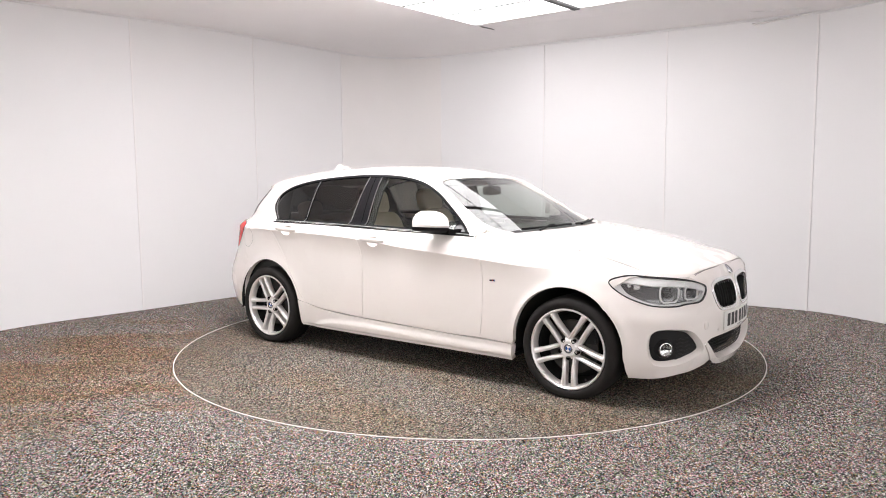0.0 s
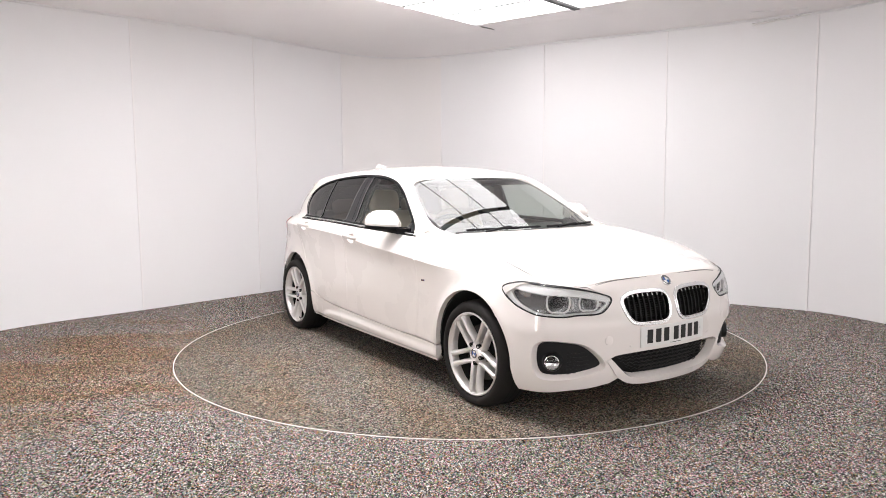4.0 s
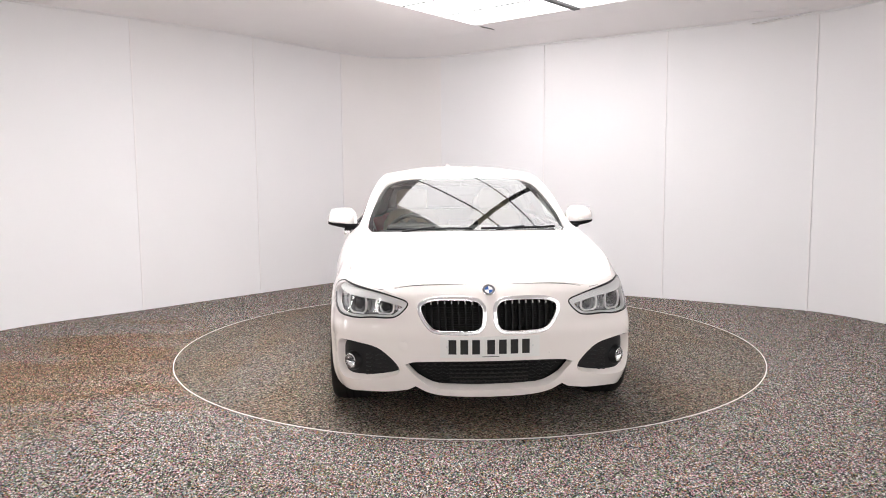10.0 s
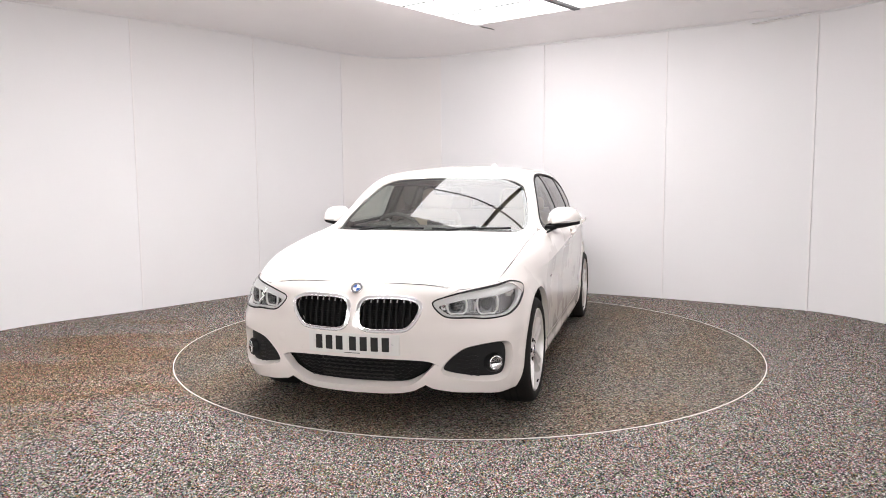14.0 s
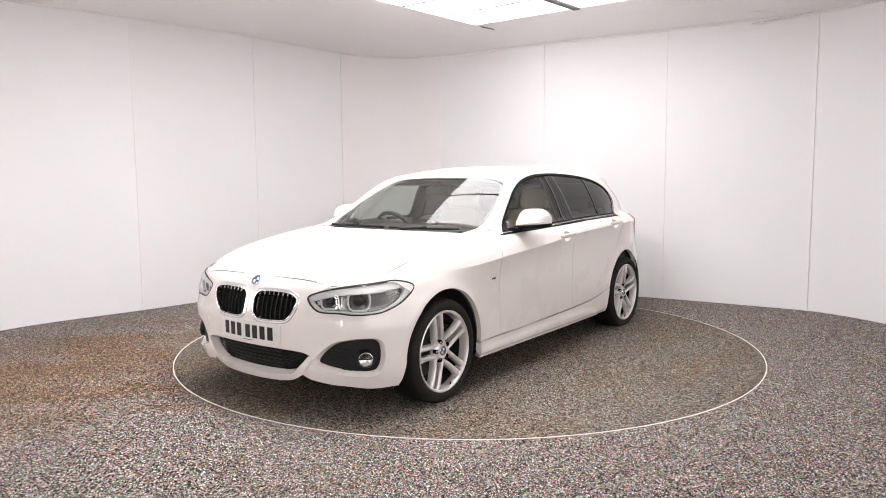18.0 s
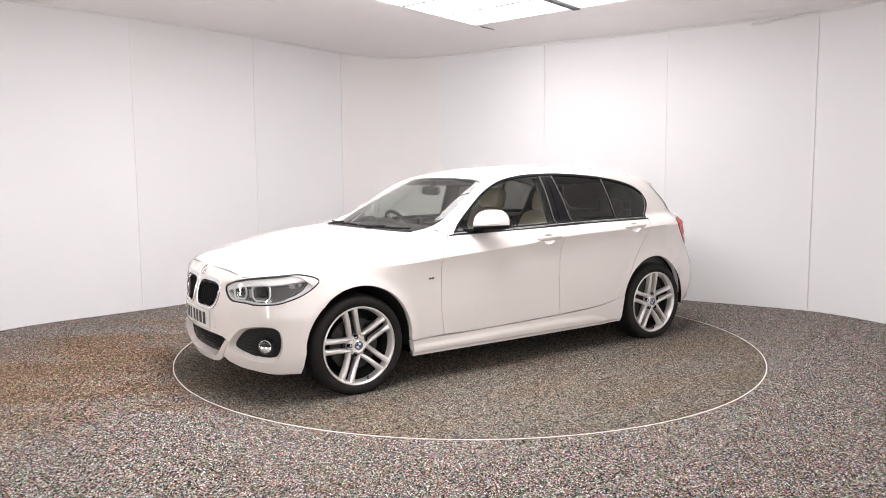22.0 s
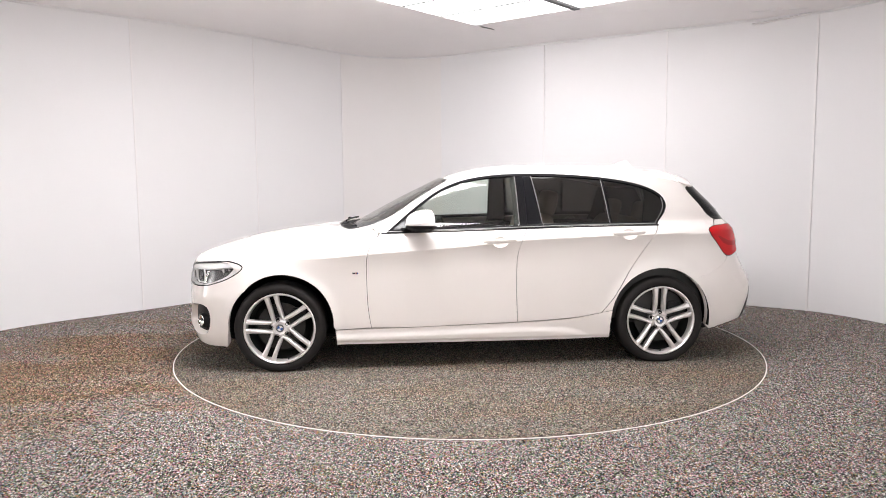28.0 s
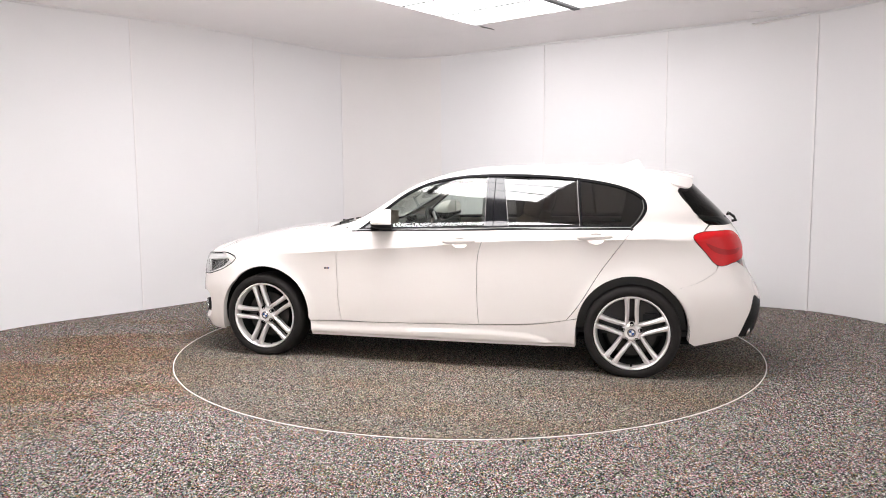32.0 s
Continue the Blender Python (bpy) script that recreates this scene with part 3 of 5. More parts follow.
def sf(y, z):
    """Sheet coordinates of the place y, z on the nose."""
    s = abs(y) / float(wid(2.0, z))
    n = float(FRN(z))
    th = math.atan2(s, max(1 - s ** n, 1e-9) ** (1 / n))
    return math.copysign(float(u_of(th)), y), z


def sr(y, z):
    """Sheet coordinates of the place y, z on the tail, left side."""
    s = min(abs(y) / float(WID(z)), 0.999)
    n = float(REN(z))
    th = math.pi - math.copysign(math.atan2(s, (1 - s ** n) ** (1 / n)), y)
    return float(u_of(th)), z


TAILU = float(u_of(math.pi))
ZC = crv([(-1.9, 1.29), (-1.7, 1.338), (-1.55, 1.367), (-1.28, 1.401), (-1.01, 1.417), (-0.65, 1.424), (-0.377, 1.422), (-0.15, 1.406), (0.02, 1.376), (0.168, 1.323), (0.4, 1.205), (0.6, 1.103), (0.8, 1.008), (0.86, 0.988), (0.95, 0.977), (1.18, 0.954), (1.55, 0.908), (1.7, 0.877), (1.829, 0.842), (1.93, 0.806), (2.03, 0.765)])
ZE = crv([(-1.9, 1.2), (-1.7, 1.25), (-1.55, 1.285), (-1.3, 1.332), (-1.0, 1.362), (-0.65, 1.375), (-0.4, 1.375), (-0.15, 1.367), (0.0, 1.348), (0.1, 1.322), (0.2, 1.283), (0.3, 1.226), (0.45, 1.122), (0.6, 1.03), (0.72, 0.985), (0.8, 0.968), (0.95, 0.952), (1.1, 0.935), (1.3, 0.905), (1.5, 0.868), (1.7, 0.812), (1.83, 0.758), (1.95, 0.715), (2.03, 0.70)])


def eased(f, spread):
    """The curve with its small kinks ironed out; spread gives the width of the iron at each x."""
    xs = np.linspace(-1.9, 2.05, 1600)
    ys = f(xs)
    out = np.empty_like(ys)
    for i, x in enumerate(xs):
        w = np.exp(-0.5 * ((xs - x) / spread(x)) ** 2)
        w /= w.sum()
        m = (w * xs).sum()
        out[i] = (w * ys).sum() if abs(m - x) < 1e-4 else ys[i]
    slope = np.gradient(out, xs)

    def g(x):
        x = np.clip(np.asarray(x, float), xs[0], xs[-1])
        i = np.clip(((x - xs[0]) / (xs[1] - xs[0])).astype(int), 0, len(xs) - 2)
        h = xs[1] - xs[0]
        t = (x - xs[i]) / h
        return (1 + 2 * t) * (1 - t) ** 2 * out[i] + t * (1 - t) ** 2 * h * slope[i] + t * t * (3 - 2 * t) * out[i + 1] + t * t * (t - 1) * h * slope[i + 1]

    return g


IRON = crv([(-1.9, 0.05), (-1.5, 0.09), (0.45, 0.09), (0.72, 0.03), (0.9, 0.02), (1.2, 0.06), (1.8, 0.04), (2.05, 0.01)])
ZC, ZE = eased(ZC, IRON), eased(ZE, IRON)


def ye(x):
    """Half the width of the upper skin, where it meets the side."""
    return half(x, ZE(x))


def top(x, y):
    """The upper skin: bonnet, windscreen and roof."""
    x, y = np.broadcast_arrays(np.asarray(x, float), np.asarray(y, float))
    zc = ZC(x)
    return np.stack([x, y, zc - (zc - ZE(x)) * (np.abs(y) / ye(x)) ** (2.3 + 3.4 * fade(x, 1.72, 1.98))], -1)


def screen(x, y):
    """The windscreen: nearly straight down its middle, bowed across."""
    x, y = np.broadcast_arrays(np.asarray(x, float), np.asarray(y, float))
    d = x - 0.168
    return np.stack([x, y, 1.3285 - 0.4508 * d - 0.0845 * d * d - (0.1722 + 0.0502 * x - 0.0428 * x * x) * np.abs(y) ** 2.3], -1)


def sides(make):
    """Calls make with the sheet for the left and for the right side."""
    for sgn in (1, -1):
        make((lambda u, z, k=sgn: shell(u, z) * np.array((1, k, 1))), sgn)


def outline(pts, step=0.02, gap=0.0):
    """An outline given by x and z on the side, in the sheet's coordinates."""
    lp = path(pts, step)
    if gap:
        lp = shrink(lp, gap)
    return np.array([sx(a, b) for a, b in lp])


def front_outline(pts, step=0.02, gap=0.0):
    lp = path(pts, step)
    if gap:
        lp = shrink(lp, gap)
    return np.array([sf(a, b) for a, b in lp])


def arch(hx, a0, a1, r=0.362, n=14):
    return [(hx + r * math.cos(radians(a0 + (a1 - a0) * i / n)), 0.315 + r * math.sin(radians(a0 + (a1 - a0) * i / n))) for i in range(n + 1)]


CAR = new("hatchback_car")
tagged(CAR, "white five-door hatchback car with silver alloy wheels", "car")

# outlines on the side, x and z
DOOR_F = [(0.66, 0.955), (0.674, 0.91), (0.72, 0.85), (0.74, 0.77), (0.743, 0.687), (0.737, 0.446), (0.716, 0.295, 1)]
SILL_LINE = [(0.963, 0.284), (0.483, 0.292), (-0.312, 0.311), (-0.708, 0.333), (-0.99, 0.384)]
MID = [(-0.385, 0.972), (-0.345, 0.90), (-0.312, 0.80), (-0.303, 0.68), (-0.303, 0.50), (-0.312, 0.315)]
REAR = [(-1.34, 0.984), (-1.303, 0.932), (-1.132, 0.694), (-1.0, 0.476), (-0.915, 0.365)]
BELT = [(0.60, 0.952), (0.278, 0.962), (-0.118, 0.970), (-0.714, 0.983), (-1.335, 0.986)]
DLO_TOP = [(0.604, 0.95), (0.479, 1.055), (0.36, 1.15), (0.24, 1.232), (0.078, 1.30), (-0.127, 1.338), (-0.332, 1.35), (-0.577, 1.349), (-0.904, 1.326), (-1.149, 1.290), (-1.313, 1.243), (-1.405, 1.184), (-1.43, 1.115), (-1.397, 1.045), (-1.34, 0.986)]


FOLD = crv([(-0.93, 0.10), (-0.88, 0.17), (-0.83, 0.21), (-0.75, 0.25), (-0.62, 0.276), (-0.3, 0.284), (0.4, 0.27), (0.97, 0.262)])


def body():
    G = 0.0018
    bonnet_edge = [(x, float(ZE(x))) for x in (1.79, 1.7, 1.5, 1.3, 1.1, 0.95, 0.8)]
    fender = [*[(a, b + 0.0) for a, b in bonnet_edge], (0.72, 0.975, 1), *DOOR_F, (0.97, 0.285, 1), *arch(1.345, 182, 42), (1.64, 0.70, 1), (1.70, 0.752, 1)]
    fdoor = [*DOOR_F, (0.483, 0.292), (-0.312, 0.313, 1), *MID[::-1][1:-1], (-0.385, 0.972, 1), (-0.118, 0.970), (0.278, 0.962)]
    fdoor[0] = (0.645, 0.953, 1)
    rdoor = [(-0.385, 0.972, 1), *MID[1:-1], (-0.312, 0.313, 1), (-0.708, 0.335), (-0.915, 0.366, 1), *REAR[::-1][1:-1], (-1.34, 0.986, 1), (-0.714, 0.983)]
    sill = [(0.97, 0.282, 1), (0.483, 0.289), (-0.312, 0.308), (-0.708, 0.330), (-0.99, 0.381, 1), (-0.978, 0.30), (-0.975, 0.182, 1), (-0.315, 0.178), (0.487, 0.178), (0.963, 0.178, 1)]
    rail_top = [(x, float(ZE(x))) for x in (-1.6, -1.4, -1.2, -1.0, -0.65, -0.4, -0.15, 0.0, 0.1, 0.2, 0.3, 0.45, 0.6, 0.70)]
    quarter = [(-1.342, 0.984, 1), (-1.305, 0.932), (-1.134, 0.694), (-1.002, 0.476), (-0.917, 0.366, 1), (-0.99, 0.386, 1), *arch(-1.345, 12, 138), (-1.64, 0.60, 1), (-1.74, 0.631), (-1.865, 0.705), (-1.878, 0.742, 1), (-1.796, 0.835), (-1.722, 0.93), (-1.765, 0.96, 1), (-1.79, 0.968, 1), (-1.825, 1.005, 1), (-1.757, 1.052), (-1.687, 1.158), (-1.63, 1.268, 1), *rail_top, (0.66, 0.955, 1), (0.604, 0.95), *[(a, b) for a, b in DLO_TOP[1:]]]

    folds = [np.array([sx(x, float(CREASE(x)) + d) for x in np.arange(-1.86, 1.7, 0.012)]) for d in (-0.0155, -0.0085, -0.0045, -0.0005, 0.008)]

    def side_panels(sf_, k):
        fl = k < 0
        sheet("front_wing", outline(fender, 0.02, G), sf_, PAINT, CAR, flip=fl, depth=0.03, step=0.016, lines=folds)
        d = sheet("front_door", outline(fdoor, 0.02, G), sf_, PAINT, CAR, [cup(-0.18, 0.885)], flip=fl, step=0.016, lines=folds)
        handle(d, -0.18, 0.885, k, sf_)
        d = sheet("rear_door", outline(rdoor, 0.02, G), sf_, PAINT, CAR, [cup(-1.10, 0.926)], flip=fl, step=0.016, lines=folds)
        handle(d, -1.10, 0.926, k, sf_)
        def blade(u, z):
            p = sf_(u, z)
            d = 0.011 * fade(FOLD(p[..., 0]) - z, 0.0, 0.05) - 0.008 * fade(0.205 - z, 0.0, 0.012)
            return p + np.stack([d * 0, d * k, d * 0], -1)
        sheet("side_skirt", outline(sill, 0.02, 0.001), blade, PAINT, CAR, flip=fl, depth=0.04, off=0.002, step=0.011)
        sheet("quarter_panel", outline(quarter, 0.02, 0.001), sf_, PAINT, CAR, flip=fl, depth=0.03, step=0.018, lines=folds)
        # window surround, panes and pillars
        dlo = [*DLO_TOP, (-0.714, 0.983), (-0.118, 0.970), (0.278, 0.962)]
        dlo[0], dlo[14] = (0.604, 0.95, 1), (-1.34, 0.986, 1)
        dl = path(dlo, 0.02)
        big = outline(dlo, 0.02)
        inner = np.array([sx(a, b) for a, b in shrink(dl, 0.016)])
        sheet("window_surround", big, sf_, TRIM, CAR, [inner], flip=fl, depth=0.015, off=0.002, step=0.03, label="black window surround")
        line = path([(0.64, 0.950), (0.278, 0.957), (-0.118, 0.965), (-0.714, 0.978), (-1.345, 0.982)], 0.03, False)
        low = np.array([sx(a, b) for a, b in np.r_[line, line[::-1] - (0, 0.006)]])
        sheet("waist_strip", low, sf_, TRIM, CAR, flip=fl, depth=0.01, off=0.003, label="black strip under the windows")
        def cut(x0t, x0b, x1t, x1b):
            """The part of the window opening between two slanting lines."""
            lp = shrink(dl, 0.013)
            out = []
            for a, b in lp:
                t = (b - 0.97) / 0.38
                lo, hi = x1b + (x1t - x1b) * t, x0b + (x0t - x0b) * t
                out.append((min(max(a, lo), hi), b))
            return np.array([sx(a, b) for a, b in out])
        sheet("front_window", cut(9, 9, -0.34, -0.345), sf_, GLASS, CAR, flip=fl, depth=0, off=-0.004, label="clear side window glass")
        sheet("rear_window", cut(-0.43, -0.49, -0.955, -0.99), sf_, PRIVACY, CAR, flip=fl, depth=0, off=-0.004, label="dark privacy glass")
        sheet("quarter_window", cut(-0.975, -1.01, -9, -9), sf_, PRIVACY, CAR, flip=fl, depth=0, off=-0.004, label="small dark privacy glass")
        def post(name, t0, b0, t1, b1, mat, off):
            lp = path([(t0, 1.345, 1), (b0, 0.975, 1), (b1, 0.975, 1), (t1, 1.345, 1)], 0.03)
            sheet(name, np.array([sx(a, b) for a, b in lp]), sf_, mat, CAR, flip=fl, depth=0.01, off=off)
        post("door_pillar", -0.325, -0.335, -0.385, -0.395, BLACKGLOSS, -0.001)
        post("door_pillar", -0.39, -0.40, -0.445, -0.505, BLACKGLOSS, -0.001)
        post("window_divider", -0.952, -0.987, -0.978, -1.013, BLACKGLOSS, 0.0)
        # thin pale strips draw the reflections along pillars, panes and waist
        def edge_glint(t0, b0, w, z0=0.982, z1=1.338):
            lp = path([(t0, z1, 1), (b0, z0, 1), (b0 - w, z0, 1), (t0 - w, z1, 1)], 0.03)
            sheet("edge_glint", np.array([sx(a, b) for a, b in lp]), sf_, EDGE, CAR, flip=fl, depth=0.004, off=0.001, label="thin pale strip for a reflection on the window edge")
        edge_glint(-0.326, -0.337, 0.0035)
        edge_glint(-0.447, -0.507, 0.0035)
        edge_glint(-0.956, -0.991, 0.005, 0.99, 1.312)
        edge = path([(-1.400, 1.17), (-1.408, 1.12), (-1.382, 1.055), (-1.333, 0.995)], 0.02, False)
        sheet("edge_glint", np.array([sx(a, b) for a, b in np.r_[edge, edge[::-1] + (0.004, 0)]]), sf_, EDGE, CAR, flip=fl, depth=0.004, off=0.003, step=0.02, label="thin pale strip for a reflection on the window edge")
        line = path([(0.60, 0.9545), (0.278, 0.9615), (-0.118, 0.9695), (-0.714, 0.9825), (-1.33, 0.9865)], 0.03, False)
        low = np.array([sx(a, b) for a, b in np.r_[line, line[::-1] + (0, 0.0035)]])
        sheet("edge_glint", low, sf_, EDGE, CAR, flip=fl, depth=0.004, off=0.004, label="thin pale strip for a reflection on the window edge")
        if k < 0:
            c0 = np.array([(-1.66 + 0.085 * math.cos(a), 0.845 + 0.085 * math.sin(a)) for a in np.linspace(0, 2 * math.pi, 49)[:-1]])
            sheet("fuel_flap", np.array([sx(a, b) for a, b in shrink(c0, 0.003)]), sf_, PAINT, CAR, flip=fl, depth=0.004, off=0.0012, label="round painted fuel flap")
            sheet("fuel_flap_gap", np.array([sx(a, b) for a, b in c0]), sf_, HEADLINER, CAR, [np.array([sx(a, b) for a, b in shrink(c0, 0.0035)])], flip=fl, depth=0, off=0.0008)
        # small side badge
        bm = box_bm(-0.021, 0.021, -0.0015, 0.0015, -0.0065, 0.0065, 0.001)
        b = part("side_badge", bm, SATIN, CAR, "small metal badge with coloured stripes")
        b.matrix_basis = pose(0.82, k * (float(half(0.82, 0.680)) + 0.002), 0.680)
        for x0, mat in ((-0.019, BLUE), (-0.0135, INK), (-0.008, DARKRED)):
            x0, x1 = (x0, x0 + 0.005) if k > 0 else (-x0 - 0.005, -x0)
            part("stripe", box_bm(x0, x1, 0.001 * k, 0.0024 * k, -0.0058, 0.0058), mat, b)
        part("plain_mark", box_bm(*((0.0, 0.0185) if k > 0 else (-0.0185, 0.0)), 0.001 * k, 0.0024 * k, -0.0055, 0.0035), INK, b)

    sides(side_panels)

    # bonnet
    lp = path([(2.0015, 0.0), (1.9975, 0.25), (1.9845, 0.42), (1.964, 0.548), (1.915, 0.645), (1.83, 0.706), *[(x, float(ye(x)) - 0.002) for x in (1.7, 1.5, 1.3, 1.1, 0.95)], (0.83, float(ye(0.83)) - 0.002, 1), (0.90, 0.55), (0.955, 0.25), (0.97, 0.0)], 0.03, False)
    lp = np.r_[lp, lp[::-1][1:-1] * (1, -1)]
    sheet("bonnet", shrink(lp, 0.002), top, PAINT, CAR, depth=0.003, step=0.04)
    # two sheets and a thin line put the bonnet gap's shade into colour
    sheet("bonnet_gap_base", shrink(lp, 0.001), top, SEAM, CAR, depth=0, off=-0.008, step=0.06, label="grey sheet for the shade in the bonnet gap")
    fr = path([(2.0, 0.0), (1.994, 0.25), (1.978, 0.42), (1.95, 0.53), (1.88, 0.5, 1), (1.91, 0.25), (1.92, 0.0)], 0.03, False)
    sheet("nose_gap_base", np.r_[fr, fr[::-1][1:-1] * (1, -1)], top, DEEP, CAR, depth=0, off=-0.03, step=0.03, label="black sheet for the shade under the bonnet's front edge")
    nose_edge = [(*q,) for q in path([(1.90, -0.653), (1.9675, -0.548), (1.988, -0.42), (2.001, -0.25), (2.005, 0.0), (2.001, 0.25), (1.988, 0.42), (1.9675, 0.548), (1.90, 0.653)], 0.03, False)]
    tube("bonnet_gasket", [top(x, y) + np.array((0, 0, -0.0012)) for x, y in nose_edge], 0.0019, GAP_SHADE, CAR, "dark line for the shade in the bonnet's front gap")
    # cowl under the wipers
    lp = path([(0.97, 0.0), (0.955, 0.25), (0.90, 0.5), (0.86, 0.60, 1), (0.80, 0.60, 1), (0.82, 0.5), (0.87, 0.25), (0.885, 0.0)], 0.03, False)
    lp = np.r_[lp, lp[::-1][1:-1] * (1, -1)]
    sheet("cowl", lp, top, PLASTIC, CAR, depth=0.02, off=-0.012, label="black plastic cowl below the windscreen")
    # windscreen
    ws = path([(0.90, 0.0), (0.88, 0.25), (0.83, 0.5), (0.755, 0.685, 1), (0.6, 0.68), (0.4, 0.635), (0.25, 0.585), (0.185, 0.545), (0.15, 0.45), (0.16, 0.25), (0.168, 0.0)], 0.03, False)
    ws = np.r_[ws, ws[::-1][1:-1] * (1, -1)]
    sheet("windscreen", ws, screen, SCREEN, CAR, depth=0.0, off=-0.003, step=0.03, label="clear tinted windscreen")
    sheet("windscreen_band", ws, screen, BLACKGLOSS, CAR, [shrink(ws, 0.028)], depth=0.004, off=-0.006, step=0.03, label="black printed edge of the windscreen")
    # roof with the windscreen pillars
    ex = np.r_[np.linspace(-1.6, 0.82, 64)]
    edge = np.array([(x, float(ye(x)) + 0.002) for x in ex])
    rf = path([(0.86, 0.655, 1), (0.80, 0.672), (0.742, 0.687), (0.6, 0.68), (0.4, 0.635), (0.25, 0.585), (0.185, 0.545), (0.15, 0.45), (0.16, 0.25), (0.168, 0.0)], 0.03, False)
    lp = np.r_[[(-1.66, 0.0), (-1.655, 0.2), (-1.64, 0.35), (-1.62, 0.48)], edge, rf]
    lp = np.r_[lp, lp[::-1][1:-1] * (1, -1)]
    sheet("roof", lp, top, PAINT, CAR, depth=0.02, step=0.05)


def cup(x, z, r=1.0, n=28):
    """Outline of the finger cup under a handle, in the sheet's coordinates."""
    return np.array([sx(x - 0.006 + 0.056 * r * math.cos(a), z - 0.005 + 0.037 * r * math.sin(a)) for a in np.linspace(0, 2 * math.pi, n + 1)[:-1]])


def handle(door, x, z, k, sf_):
    """A pull handle over a hollow cup."""
    y = float(half(x, z))
    bm = bmesh.new()
    bmesh.ops.create_uvsphere(bm, u_segments=24, v_segments=12, radius=1)
    for v in bm.verts:
        v.co = Vector((math.copysign(abs(v.co.x) ** 0.5, v.co.x) * 0.118, math.copysign(abs(v.co.y) ** 0.8, v.co.y) * 0.011, math.copysign(abs(v.co.z) ** 0.8, v.co.z) * 0.0155))
        v.co.y -= k * 0.012 * (v.co.x / 0.118) ** 6
    h = part("handle", bm, PAINT, door, smooth=True, angle=80)
    h.matrix_basis = pose(x, k * (y + 0.019), z + 0.006, -k * 12, 2, 0)
    verts, faces, n = [], [], 28
    for r in (1.0, 0.9, 0.7, 0.4, 0.02):
        c = cup(x, z, r, n)
        p = sf_(c[:, 0], c[:, 1])
        p[:, 1] -= k * 0.036 * (1 - r * r) ** 0.6
        verts += list(p)
    for i in range(4):
        for j in range(n):
            q = (i * n + j, i * n + (j + 1) % n, (i + 1) * n + (j + 1) % n, (i + 1) * n + j)
            faces.append(q if k < 0 else q[::-1])
    link("handle_cup", verts, faces, PAINT, door)


body()


# ---- car: nose, tail, lamps ----
def mixed(pts, step=0.02, gap=0.0):
    """An outline whose points are ('y', y, z) on the nose, ('x', x, z) on the side or ('r', y, z) on the tail; a fourth value 1 marks a corner."""
    conv = {"y": sf, "x": sx, "r": sr}
    lp = path([(*conv[p[0]](p[1], p[2]), *p[3:]) for p in pts], step)
    return shrink(lp, gap) if gap else lp


def mirrored(pts):
    """A half outline, from the middle round to the middle, made whole."""
    conv = {"y": sf, "x": sx}
    h = path([(*conv[p[0]](p[1], p[2]), *p[3:]) for p in pts], 0.02, False)
    return np.r_[h, h[::-1][1:-1] * (-1, 1)]


KIDNEY = [("y", 0.023, 0.617), ("y", 0.027, 0.668), ("y", 0.065, 0.702), ("y", 0.19, 0.711), ("y", 0.305, 0.706), ("y", 0.362, 0.682), ("y", 0.372, 0.650), ("y", 0.345, 0.586), ("y", 0.295, 0.537), ("y", 0.19, 0.526), ("y", 0.072, 0.530), ("y", 0.033, 0.560)]
FOG = [("y", 0.485, 0.325), ("y", 0.575, 0.420), ("y", 0.665, 0.449), ("x", 1.885, 0.458), ("x", 1.845, 0.43), ("x", 1.838, 0.335), ("x", 1.866, 0.274), ("y", 0.66, 0.272), ("y", 0.56, 0.294)]
HEADLAMP = [("y", 0.428, 0.682), ("y", 0.475, 0.706), ("y", 0.61, 0.742), ("x", 1.80, 0.760), ("x", 1.69, 0.764), ("x", 1.598, 0.727), ("x", 1.69, 0.658), ("x", 1.81, 0.612), ("x", 1.86, 0.602), ("y", 0.69, 0.597), ("y", 0.63, 0.604), ("y", 0.505, 0.608), ("y", 0.455, 0.640)]
LOWER = [("y", 0.0, 0.382), ("y", 0.25, 0.380), ("y", 0.405, 0.372), ("y", 0.445, 0.358, 1), ("y", 0.355, 0.270), ("y", 0.29, 0.236), ("y", 0.15, 0.226), ("y", 0.0, 0.224)]


def mirror_loop(lp):
    return lp[::-1] * (-1, 1)


def sunk(loop, d):
    """Points of the nose along an outline, d metres below the skin."""
    u, z, e = loop[:, 0], loop[:, 1], 1e-3
    n = np.cross(shell(u + e, z) - shell(u - e, z), shell(u, z + e) - shell(u, z - e))
    return shell(u, z) - n / np.linalg.norm(n, axis=1, keepdims=True) * d


